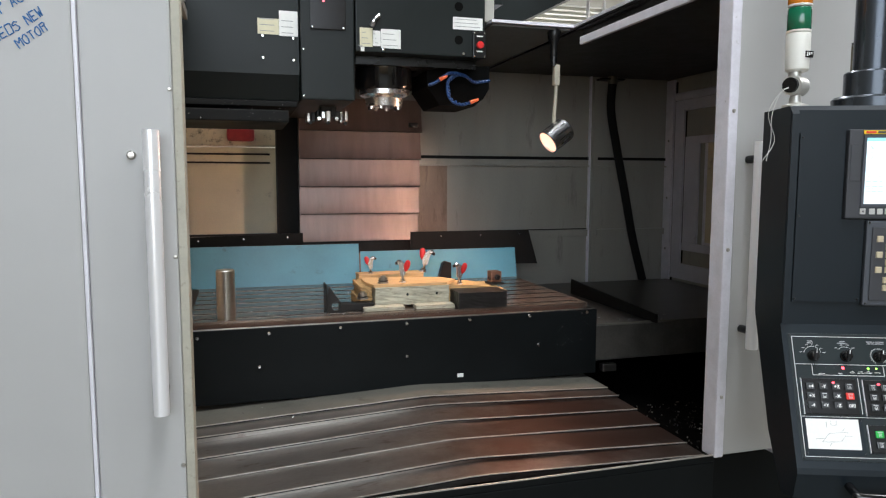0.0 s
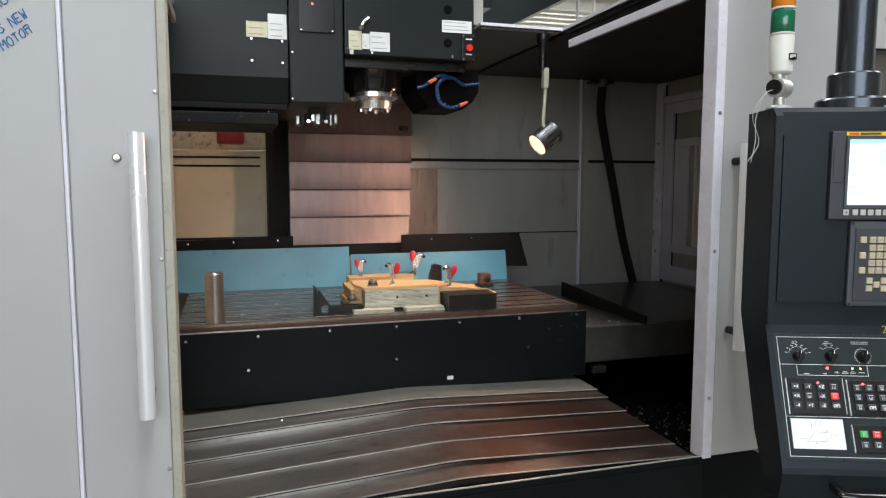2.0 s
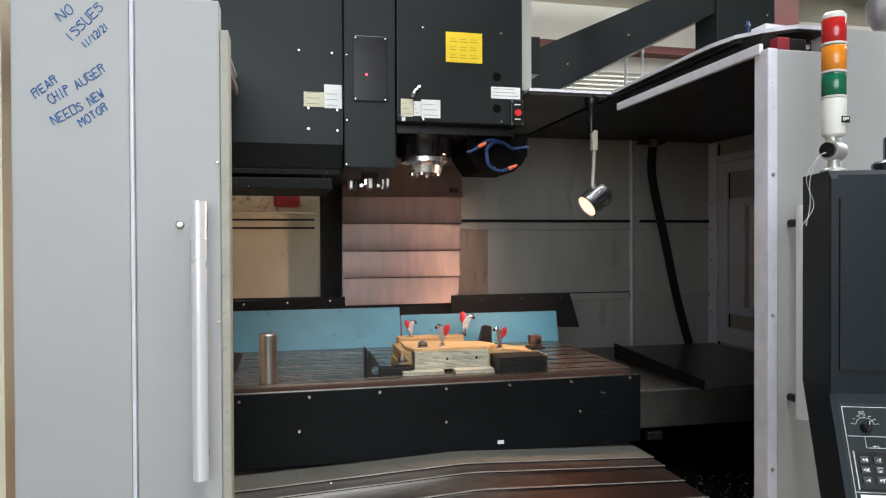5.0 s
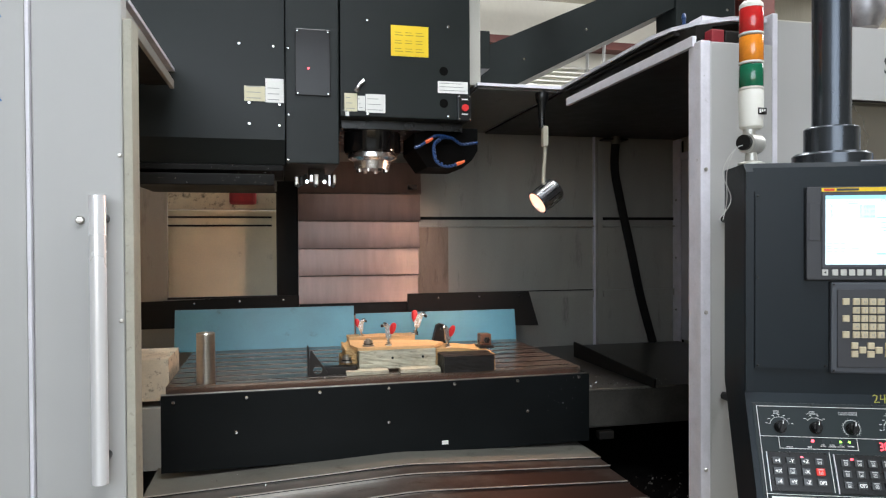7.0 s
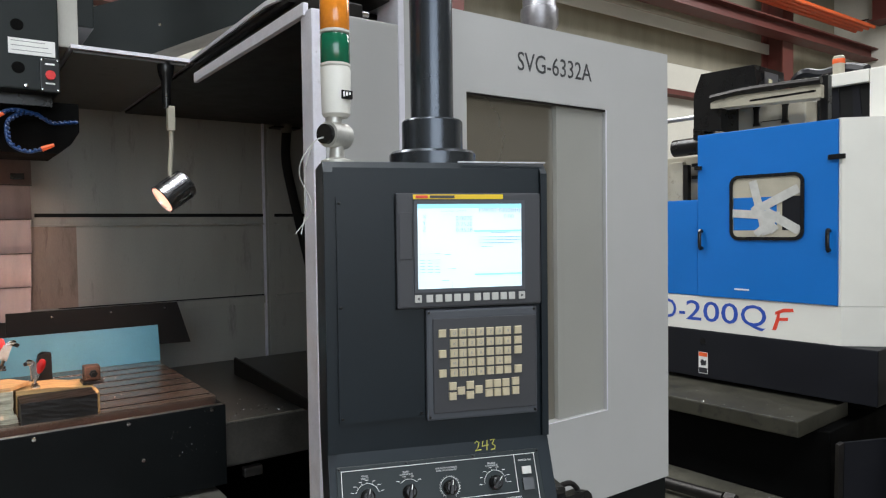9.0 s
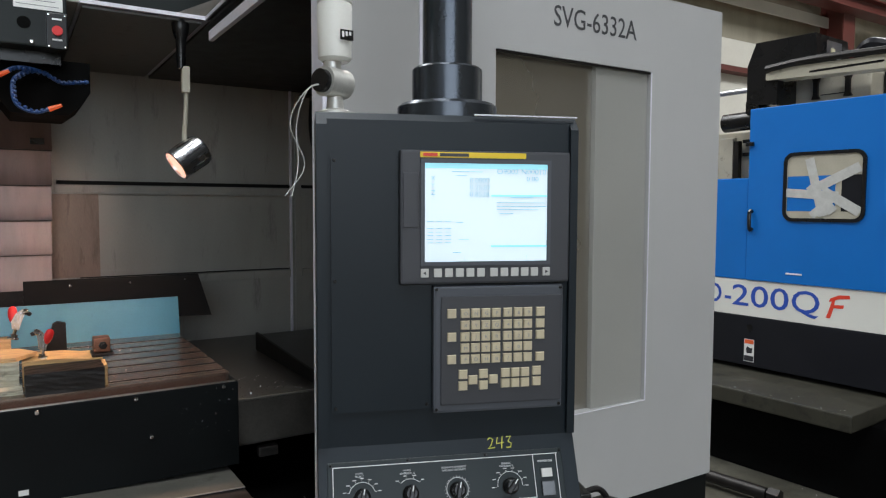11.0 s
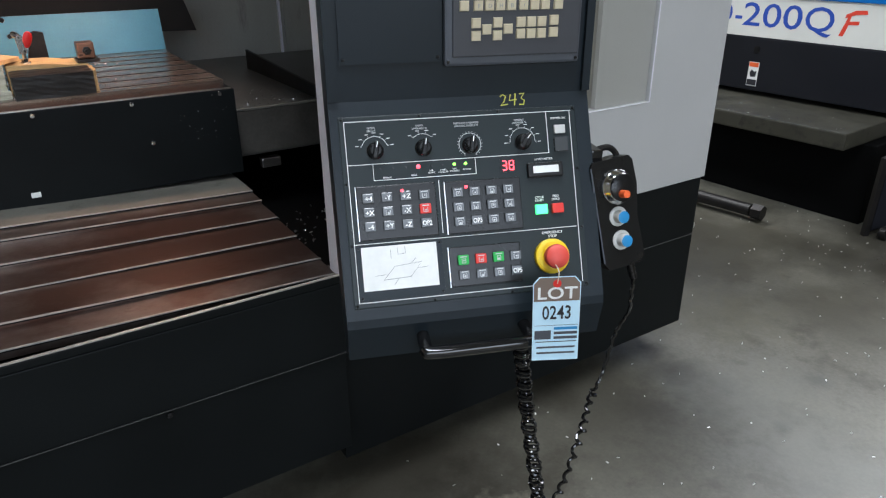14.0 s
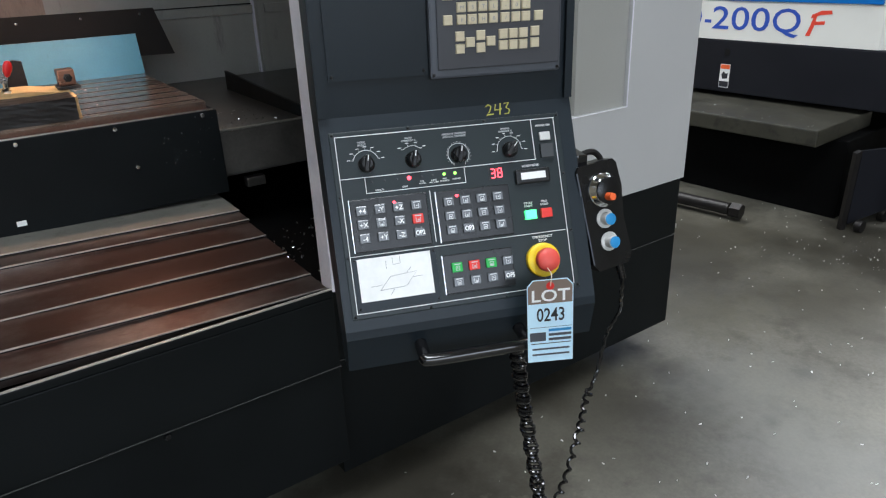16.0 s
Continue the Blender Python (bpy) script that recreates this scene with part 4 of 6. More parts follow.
part("body", box(BM(), (0.72, 3.86, 2.10), (0.80, 3.94, 2.165), 0.006), IRON, tp)
random.seed(21)
for k in range(9):
    x, z = 0.655 + 0.023 * k, 2.062 + random.uniform(0.0, 0.04)
    part("finger", box(BM(), (x, 3.84 + random.uniform(0, 0.03), z), (x + random.uniform(0.012, 0.022), 3.93, z + random.uniform(0.03, 0.06)), 0.004), (STEEL, IRON, IRON, CHROME)[k % 4], tp)
for k in range(5):
    x, z = 0.67 + 0.042 * k, 2.066 + 0.02 * (k % 2)
    part("pin", rod(BM(), (x, 3.832, z), (x, 3.85, z), 0.009, seg=10), CHROME if k % 2 else IRON, tp, smooth=True)
# overhead beam and post of the machine
bt = thing("overhead_beam", "dark painted overhead cable beam", "beam", (1.9, 4.4, 2.6))
bm = BM()
rise = 0.235
prism(bm, [(1.55, 2.60), (1.72, 2.60), (3.30, 3.40), (3.30, 3.40 + rise), (1.55, 2.60 + rise)], "y", 4.3, 4.85)
part("beam_body", bm, HEAD, bt, "dark painted box beam")
part("post", box(BM(), (3.0, 4.28, 2.564), (3.42, 4.52, 4.2), 0.006), HEAD, bt, "dark painted post")
screws(bt, [(3.2, 4.28, 3.05), (3.36, 4.28, 3.25), (2.4, 4.3, 3.07), (2.0, 4.3, 2.87)], r=0.01)
for x in (2.62, 2.74):
    solo("roof_conduit", tube(BM(), [(x, 4.75, 2.562), (x, 4.75, 3.05), (x + 0.02, 4.75, 3.3)], 0.012, 8, 3), WHITE, "thin white conduit standing on the machine roof", "conduit", group="roof conduits", smooth=True)
solo("roof_cleat", box(BM(), (2.55, 4.70, 2.5625), (2.85, 4.80, 2.61), 0.006), WHITE, "white cleat box on the machine roof", "box")
solo("blue_fitting", lathe(BM(), Matrix.Translation((1.99, 2.62, 2.562)), [(0.006, 0), (0.006, 0.02), (0.009, 0.023), (0.005, 0.040)], 12), HOSEB, "small blue hose fitting on the roof edge", "fitting", smooth=True)

# ---- work lamp ----
wl = thing("work_lamp", "chrome work lamp, lit, hanging from the machine roof", "lamp", (1.87, 3.69, 2.548))
part("mount", lathe(BM(), Matrix.Translation((1.872, 3.69, 0)), [(0.03, 2.547), (0.034, 2.53), (0.03, 2.50), (0.02, 2.47), (0.017, 2.40), (0.015, 2.36)]), BLACK, wl, smooth=True)
part("switch_box", box(BM(), (1.872, 3.675, 2.268), (1.902, 3.705, 2.37), 0.004), CREAM, wl, "cream switch box")
part("stem", tube(BM(), [(1.888, 3.69, 2.27), (1.886, 3.69, 2.20), (1.878, 3.688, 2.10), (1.884, 3.69, 2.06)], 0.009, 10, 4), CREAM, wl, smooth=True)
cap, lens = Vector((1.948, 3.690, 2.058)), Vector((1.843, 3.680, 1.982))
turn = Matrix.Translation(cap) @ (lens - cap).to_track_quat("Z", "Y").to_matrix().to_4x4()
ln = (lens - cap).length
shade = part("shade", lathe(BM(), turn, [(0.02, -0.006), (0.052, 0.0), (0.060, 0.006), (0.062, 0.016), (0.062, ln - 0.006), (0.064, ln), (0.057, ln + 0.001), (0.055, ln - 0.014)], 32), ALU, wl, "chrome cylinder shade", smooth=True)
part("bulb_glass", lathe(BM(), turn, [(0.054, ln - 0.013), (0.054, ln - 0.008), (0.02, ln - 0.004)], 24), BULB, shade, "glowing lamp glass", smooth=True)
for k in range(14):
    slot = box(BM(), (-0.0022, 0.0605, 0.022), (0.0022, 0.0632, ln - 0.034), 0.0008)
    slot.transform(turn @ Matrix.Rotation(0.4488 * k, 4, "Z"))
    part("vent_slot", slot, BLACK, shade)

solo("drain_hose", tube(BM(), [(2.907, 4.90, 2.505), (2.898, 4.90, 2.295), (2.946, 4.90, 2.05), (3.021, 4.90, 1.729), (3.10, 4.90, 1.382), (3.19, 4.89, 1.056)], 0.030, 14, 6), RUBBER, "thick black hose along the back wall", "hose", smooth=True)
hf = thing("hose_fitting", "dark pipe elbow and grey ferrule above the hose", "fitting", (2.907, 4.90, 2.505))
part("ferrule", rod(BM(), (2.907, 4.90, 2.47), (2.907, 4.90, 2.527), 0.034), DULL, hf, "dull grey ferrule", smooth=True)
part("cross_bar", box(BM(), (2.815, 4.88, 2.500), (2.995, 4.978, 2.512), 0.003), IRON, hf)

# ---- on the table ----
T = 1.186
solo("steel_bar", lathe(BM(), Matrix.Translation((0.266, 3.545, T + 0.001)), [(0.039, 0), (0.039, 0.212), (0.036, 0.216), (0.014, 0.216), (0.013, 0.208)], 28), STEEL, "round turned steel bar standing on the table", "bar", smooth=True)
fx = thing("clamping_fixture", "timber clamping fixture bolted to the table", "fixture", (1.1, 3.7, T))
def rough(lo, hi, amp, cuts=5):
    """A box with sawn, uneven faces and chipped edges."""
    bm = box(BM(), lo, hi)
    bmesh.ops.subdivide_edges(bm, edges=bm.edges[:], cuts=cuts, use_grid_fill=True)
    for v in bm.verts:
        v.co += Vector([random.uniform(-amp, amp) for _ in range(3)])
    return bm


random.seed(11)
for x0, x1 in ((0.870, 1.062), (1.117, 1.305)):
    part("front_batten", rough((x0, 3.535, T + 0.001), (x1, 3.60, T + 0.018), 0.0012), WORN, fx, "pale worn batten")
part("main_block", rough((0.936, 3.604, T + 0.014), (1.297, 3.80, T + 0.098), 0.0022, 9), WORN, fx, "weathered grey block")
bm = prism(BM(), [(0.905, 3.72), (0.93, 3.612), (1.290, 3.612), (1.356, 3.70), (1.30, 3.79), (1.02, 3.86), (0.912, 3.87)], "z", T + 0.0995, T + 0.113)
part("top_board", bm, WOOD, fx, "sawn timber board with a pointed end")
for k, (x0, z0, z1) in enumerate(((0.868, 0.0, 0.045), (0.884, 0.0455, 0.072), (0.878, 0.0725, 0.098))):
    part("side_board", rough((x0, 3.66, T + z0 + 0.001), (0.931, 3.92, T + z1), 0.003), OAKY, fx, "split timber block")
part("back_board", rough((0.925, 4.0, T + 0.002), (1.275, 4.12, T + 0.108), 0.0022, 7), WOOD, fx, "sawn timber board")
db = part("dark_block", rough((1.312, 3.485, T + 0.001), (1.552, 3.63, T + 0.076), 0.0012, 7), IRON, fx, "dark oiled block")
bm = prism(BM(), [(1.308, T + 0.002), (1.562, T + 0.002), (1.562, T + 0.078), (1.50, T + 0.080), (1.44, T + 0.090), (1.308, T + 0.092)], "y", 3.634, 3.80)
part("block_board", bm, OAKY, fx, "timber board behind the dark block")
part("end_board", rough((1.5535, 3.52, T + 0.001), (1.566, 3.63, T + 0.074), 0.0015), OAKY, fx, "split timber edge")
part("step_plate", prism(BM(), [(1.392, T + 0.0), (1.478, T + 0.0), (1.476, T + 0.138), (1.446, T + 0.145), (1.428, T + 0.136)], "y", 4.15, 4.19), IRON, fx, "upright black plate")
cb = part("clamp_block", box(BM(), (1.536, 3.66, T + 0.0925), (1.592, 3.72, T + 0.148), 0.005), RUSTY, fx, "brown rusted clamp block with a nut")
part("block_foot", box(BM(), (1.528, 3.645, T + 0.0805), (1.602, 3.735, T + 0.092), 0.003), IRON, cb)
part("nut", lathe(BM(), pose(1.566, 3.66, T + 0.120, 90), [(0.015, 0), (0.015, 0.012), (0.009, 0.013), (0.009, 0.024)], 6), IRON, cb)
for x, y, z in ((0.878, 3.625, 0.047), (0.983, 3.655, 0.114)):
    sn = part("stud_nut", lathe(BM(), Matrix.Translation((x, y, T + z)), [(0.027, 0), (0.027, 0.007), (0.021, 0.009), (0.021, 0.026), (0.013, 0.027), (0.013, 0.034)], 14), STEEL, fx, "oily steel flange nut")
    part("washer", lathe(BM(), Matrix.Translation((x, y, T + z + 0.0095)), [(0.0225, 0), (0.0225, 0.004), (0.018, 0.004)], 14), BLACK, sn)
for x in (1.09, 1.235):
    part("knot_hole", rod(BM(), (x, 3.6005, T + 0.062), (x, 3.612, T + 0.060), 0.0065, 0.004, seg=7), BLACK, fx)
ab = thing("angle_bracket", "black triangular angle bracket with a round hole", "bracket", (0.72, 3.56, T))
n = 20
bm = BM()
ring = [(0.742 + 0.020 * math.cos(6.28318 * k / n), T + 0.032 + 0.020 * math.sin(6.28318 * k / n)) for k in range(n)]
outer = []
for k in range(n):
    dx, dz = math.cos(6.28318 * k / n), math.sin(6.28318 * k / n)
    best = 9.0
    for (ax, az), (bx, bz) in (((0.705, T), (0.80, T)), ((0.80, T), (0.710, T + 0.128)), ((0.710, T + 0.128), (0.705, T + 0.128)), ((0.705, T + 0.128), (0.705, T))):
        ex, ez = bx - ax, bz - az
        den = dx * ez - dz * ex
        if abs(den) > 1e-9:
            s = ((ax - 0.742) * ez - (az - T - 0.032) * ex) / den
            if s > 0:
                best = min(best, s)
    outer.append((0.742 + dx * best, T + 0.032 + dz * best))
for ya, yb, flip in ((3.545, 3.557, False),):
    fa, fb = [bm.verts.new((x, ya, z)) for x, z in ring], [bm.verts.new((x, ya, z)) for x, z in outer]
    ga, gb = [bm.verts.new((x, yb, z)) for x, z in ring], [bm.verts.new((x, yb, z)) for x, z in outer]
    for k in range(n):
        j = (k + 1) % n
        bm.faces.new((fa[k], fa[j], fb[j], fb[k])), bm.faces.new((ga[j], ga[k], gb[k], gb[j]))
        bm.faces.new((fa[j], fa[k], ga[k], ga[j])), bm.faces.new((fb[k], fb[j], gb[j], gb[k]))
bmesh.ops.recalc_face_normals(bm, faces=bm.faces)
part("gusset", bm, IRON, ab)
part("upright", box(BM(), (0.700, 3.545, T), (0.7045, 3.66, T + 0.128)), IRON, ab)
solo("parallel_bar", box(BM(), (0.765, 3.575, T), (0.925, 3.63, T + 0.036), 0.004), IRON, "dark steel parallel bar lying on the table", "bar")


def toggle_clamp():
    tc = thing("toggle_clamp", "small bright toggle clamp with a red handle", "clamp", m=Matrix(), group="toggle clamps")
    part("base", lathe(BM(), Matrix(), [(0.017, 0), (0.017, 0.005), (0.012, 0.006)], 16), ALU, tc, local=True)
    part("nut", lathe(BM(), Matrix.Translation((0, 0, 0.0065)), [(0.0125, 0), (0.0125, 0.009), (0.008, 0.010)], 6), CHROME, tc, local=True)
    part("post", lathe(BM(), Matrix(), [(0.0065, 0.016), (0.0065, 0.032), (0.009, 0.033), (0.009, 0.042)], 12), CHROME, tc, local=True, smooth=True)
    for y in (-0.008, 0.004):
        part("side_plate", prism(BM(), [(-0.012, 0.034), (0.010, 0.034), (0.017, 0.060), (0.010, 0.088), (-0.006, 0.106), (-0.020, 0.104), (-0.014, 0.068)], "y", y, y + 0.004), ALU, tc, local=True)
    for x, z in ((0.004, 0.044), (0.006, 0.066), (-0.006, 0.090)):
        part("rivet", rod(BM(), (x, -0.0105, z), (x, 0.0105, z), 0.0035, seg=10), CHROME, tc, local=True, smooth=True)
    part("plunger", lathe(BM(), pose(-0.016, 0, 0.098, 0, -70), [(0.004, -0.012), (0.0105, -0.006), (0.012, 0.004), (0.008, 0.011)], 14), CHROME, tc, local=True, smooth=True)
    part("tip", rod(BM(), (-0.026, 0, 0.095), (-0.036, 0, 0.091), 0.0085, 0.0065, seg=12), BLACK, tc, "black rubber tip", local=True, smooth=True)
    grip = lathe(BM(), pose(0.012, -0.006, 0.053, 8, 15) @ Matrix.Diagonal((1, 0.62, 1, 1)), [(0.004, 0.0), (0.010, 0.008), (0.0145, 0.024), (0.0145, 0.040), (0.011, 0.052), (0.004, 0.057)], 16)
    part("handle", grip, RED, tc, "red plastic grip", local=True, smooth=True)
    return tc


first = toggle_clamp()
first.matrix_basis = pose(1.080, 3.66, T + 0.113, 0, 0, 0)
for x, y, z, turn_z, lean, grow in ((1.372, 3.67, T + 0.091, 6, 0, 0.98), (0.993, 4.04, T + 0.107, 178, 0, 0.86), (1.283, 4.05, T + 0.107, 172, 14, 1.16)):
    c = copy_thing(first, pose(x, y, z, 0, -lean, turn_z))
    c.scale = (grow, grow, grow)

# chips on the table, covers and floor
random.seed(7)
def chips(name, label, spots, size, material):
    bm = BM()
    for x, y, z in spots:
        a, b, c = (random.uniform(0.4, 1.3) * size for _ in range(3))
        box_m = Matrix.LocRotScale((x, y, z + size * 0.2), Euler((random.random() * 6, random.random() * 6, random.random() * 6)), (a, b * 0.5, c * 0.2))
        bmesh.ops.create_cube(bm, size=1, matrix=box_m)
    return solo(name, bm, material, label, "metal chips", "stuff")


chips("table_chips", "small bright metal chips on the table", [(random.uniform(0.15, 1.9), random.uniform(3.5, 4.3), T) for _ in range(90)], 0.006, ALU)
chips("shelf_chips", "metal chips on the dark side shelf", [(random.uniform(2.04, 2.6), random.uniform(3.56, 3.9), 1.055) for _ in range(110)], 0.006, ALU)
chips("cover_chips", "metal chips on the way covers", [(random.uniform(0.3, 2.0), random.uniform(3.22, 3.38), 0.83) for _ in range(30)], 0.006, ALU)
chips("pit_chips", "metal chips in the chip pit", [(random.uniform(2.0, 3.0), random.uniform(2.65, 3.5), 0.62) for _ in range(300)], 0.012, STEEL)
chips("pit_bright_chips", "bright metal chips in the chip pit", [(random.uniform(2.0, 2.6), random.uniform(2.65, 3.4), 0.622) for _ in range(110)], 0.007, ALU)
chips("cover_splash", "chips stuck to the oily table cover", [(random.uniform(1.78, 1.98), 3.417, random.uniform(0.98, 1.15)) for _ in range(26)], 0.004, ALU)
chips("rail_chips", "chips stuck to the dark rail", [(random.uniform(-0.04, 0.55), random.choice((3.678, 3.697)), random.uniform(2.06, 2.145)) for _ in range(60)], 0.005, ALU)
chips("tray_chips", "metal chips on the dusty tray", [(random.uniform(5.52, 5.9), random.uniform(3.05, 3.9), 0.566) for _ in range(60)], 0.007, ALU)
chips("floor_chips", "metal chips scattered over the floor", [(random.uniform(1.2, 6.5), random.uniform(0.9, 3.6), FZ) for _ in range(420)], 0.010, SPECK)
chips("floor_chip_heap", "metal chips heaped by the other machine", [(random.gauss(5.6, 0.22), random.gauss(2.45, 0.12), FZ) for _ in range(200)], 0.007, ALU)

# ---- control pendant ----
PEN = pose(1.739, 1.911, 0, 0, 0, -21)
pn = thing("control_pendant", "blue-black machine control pendant with lit screen and keys", "control panel", m=PEN @ Matrix.Translation((0.2, 0.1, 0.9)))
INV = Matrix.Translation((-0.2, -0.1, -0.9))
PM = Matrix.Translation((0, 0, 1.38)) @ Matrix.Rotation(radians(90 - 23.27), 4, "X")


def pp(name, bm, material, parent=None, label="", smooth=False, tilted=False):
    """A pendant part, built in the pendant's axes or, tilted, in those of its sloping panel (across, up, out)."""
    if tilted:
        bm.transform(PM)
    if parent is None or parent == pn:
        bm.transform(INV)
        return part(name, bm, material, pn, label, True, smooth)
    bm.transform(INV)
    return part(name, bm, material, parent, label, True, smooth)


def ptext(words, size, material, parent, u, v, h=0.0, tilted=True, **more):
    base = PM @ Matrix.Translation((u, -v, h)) if tilted else Matrix.Translation((u, h, v)) @ FRONT
    return text(words, size, material, parent, INV @ base, local=True, **more)


body = pp("body", prism(BM(), [(0.20, 1.987), (0.024, 1.987), (0.0145, 1.975), (0.0145, 1.41), (-0.132, 1.07), (-0.135, 1.055), (-0.118, 0.985), (-0.045, 0.965), (0.06, 1.10), (0.20, 1.41)], "x", -0.024, 0.440), PEND, label="blue-black sheet steel housing")
pp("side_fold", prism(BM(), [(0.012, 1.975), (0.004, 1.965), (0.004, 1.413), (0.012, 1.413)], "x", -0.0235, -0.006), PEND, body)
pp("side_fold", prism(BM(), [(0.012, 1.975), (0.004, 1.965), (0.004, 1.413), (0.012, 1.413)], "x", 0.4255, 0.4395), PEND, body)
pp("front_cover", prism(BM(), [(0.0, 1.472), (0.172, 1.472), (0.172, 1.692), (0.114, 1.692), (0.114, 1.915), (0.0, 1.915)], "y", 0.008, 0.0140), PEND, label="flat blue-black cover plate")
screws(pn, [tuple(INV @ Vector(p)) for p in ((0.006, 0.008, 1.70), (0.006, 0.008, 1.48), (0.165, 0.008, 1.48), (0.006, 0.008, 1.905))], r=0.003, material=BLACK, local=True)
bz = pp("screen_bezel", box(BM(), (0.116, -0.006, 1.694), (0.421, 0.0142, 1.924), 0.004), BEZEL, label="dark grey screen bezel")
scr = pp("screen", box(BM(), (0.158, -0.0085, 1.733), (0.377, -0.0062, 1.902)), SCREEN, bz, "lit white and cyan screen")
bm = BM()
for lo, hi in (((0.151, 1.902), (0.384, 1.909)), ((0.151, 1.726), (0.384, 1.733)), ((0.151, 1.733), (0.158, 1.902)), ((0.377, 1.733), (0.384, 1.902))):
    box(bm, (lo[0], -0.010, lo[1]), (hi[0], -0.0062, hi[1]))
pp("screen_rim", bm, BEZEL2, bz)
pp("brand_strip", box(BM(), (0.150, -0.0078, 1.9115), (0.338, -0.0062, 1.921)), YELLOW, bz, "yellow maker's strip")
pp("brand_mark", box(BM(), (0.155, -0.0086, 1.9135), (0.180, -0.0080, 1.919)), REDL, bz)
pp("brand_mark", box(BM(), (0.184, -0.0086, 1.9135), (0.235, -0.0080, 1.919)), BEZEL, bz)
pp("card_slot", box(BM(), (0.121, -0.0085, 1.792), (0.147, -0.0062, 1.885), 0.001), BEZEL, bz)
pp("card_gap", box(BM(), (0.1475, -0.0072, 1.79), (0.1488, -0.0062, 1.886)), BLACK, bz)
for x in (342, 386, 423, 460, 496, 532, 577, 613, 649, 684, 718, 760):
    u = 0.158 + (x - 342) * 0.000524
    k = pp("soft_key", box(BM(), (u - 0.007, -0.0095, 1.706), (u + 0.007, -0.0062, 1.721), 0.0012), SOFTK, bz)
for u, s in ((0.158, -1), (0.377, 1)):
    pp("arrow", prism(BM(), [(u + s * 0.003, 1.7135), (u - s * 0.002, 1.7165), (u - s * 0.002, 1.7105)], "y", -0.0102, -0.0096), DINK, bz)
# screen contents
pp("screen_band", box(BM(), (0.158, -0.0092, 1.893), (0.377, -0.0086, 1.902)), CYAN, bz)
pp("screen_band", box(BM(), (0.275, -0.0092, 1.845), (0.377, -0.0086, 1.849)), CYAN, bz)
pp("screen_band", box(BM(), (0.275, -0.0092, 1.757), (0.377, -0.0086, 1.761)), CYAN, bz)
for words, size, u, z, al in (("O9002 N00010", 0.0135, 0.375, 1.8885, "RIGHT"), ("0.00", 0.0125, 0.361, 1.876, "RIGHT"), ("X", 0.012, 0.168, 1.876, "LEFT"), ("0.0000", 0.0125, 0.272, 1.873, "RIGHT"),
                              ("Y", 0.012, 0.168, 1.863, "LEFT"), ("0.2520", 0.0125, 0.272, 1.861, "RIGHT"), ("Z", 0.012, 0.168, 1.851, "LEFT"), ("-0.8528", 0.0125, 0.272, 1.849, "RIGHT")):
    ptext(words, size, SCINK, bz, u, z, -0.0092, False, name="screen_text", align=al, wide=1.05)
for u0, u1, z in ((0.163, 0.20, 1.897), (0.205, 0.26, 1.887), (0.21, 0.232, 1.881), (0.31, 0.352, 1.843), (0.285, 0.38, 1.834), (0.285, 0.378, 1.828), (0.285, 0.36, 1.822), (0.29, 0.315, 1.815), (0.212, 0.225, 1.80), (0.218, 0.236, 1.771), (0.207, 0.222, 1.748),
                  *[(0.162 + 0.0155 * c, 0.173 + 0.0155 * c, 1.802 - 0.0062 * r) for r in range(7) for c in range(3) if r not in (1,)]):
    pp("screen_line", box(BM(), (u0, -0.0091, z), (u1, -0.0086, z + 0.0014)), SCINK, bz)
for k in range(4):
    pp("screen_tab", box(BM(), (0.172 + 0.056 * k, -0.0091, 1.7325), (0.1725 + 0.056 * k, -0.0086, 1.745)), SCINK, bz)
# keyboard unit
mdi = pp("keyboard_frame", box(BM(), (0.174, -0.004, 1.465), (0.412, 0.0142, 1.690), 0.005), BEZEL2, label="grey keyboard unit")
pp("keyboard_face", box(BM(), (0.187, -0.0075, 1.480), (0.408, -0.0042, 1.672), 0.002), BEZEL, mdi)
for z in (1.684, 1.472):
    screws(pn, [tuple(INV @ Vector((u, -0.004, z))) for u in (0.180, 0.406)], r=0.0032, material=BLACK, local=True)
GLYPH = ("ONGP789", "XYZQ456", "IJKR123", "MSTL-0.", "FDHB/  ")
KX, KY = (488, 522, 556, 590, 628, 663, 696), (537, 575, 612, 648, 684)
key_mesh = None
def key_at(xz, yz, words=""):
    global key_mesh
    u, z = 0.206 + (xz - 445) * 0.00055, 1.642 - (yz - 537) * 0.00055
    if key_mesh is None:
        bm = BM()
        prism(bm, [(-0.0082, -0.0082), (0.0082, -0.0082), (0.0082, 0.0082), (-0.0082, 0.0082)], "y", 0, -0.0035)
        top = [v for v in bm.verts if v.co.y < -0.001]
        for v in top:
            v.co.x, v.co.z = v.co.x * 0.86, v.co.z * 0.86
        k = finish("key", bm, KEYC)
        key_mesh = k.data
    else:
        k = new("key", key_mesh)
    k.parent = pn
    k.location = INV @ Vector((u, -0.0078, z))
    if words.strip():
        text(words, 0.0090, PRINT, k, Matrix.Translation((0.0005, -0.0040, -0.0005)) @ FRONT, "legend", local=True)
for r, y in enumerate(KY):
    for c, x in enumerate(KX):
        key_at(x, y, GLYPH[r][c])
for y in (537, 575, 612, 684):
    key_at(738, y)
for y in (537, 612, 684):
    key_at(445, y)
for x, y in ((482, 733), (482, 770), (515, 752), (549, 733), (549, 770), (582, 752), (622, 733), (655, 733), (688, 733), (727, 730), (622, 767), (655, 767), (688, 767), (727, 765)):
    key_at(x, y)
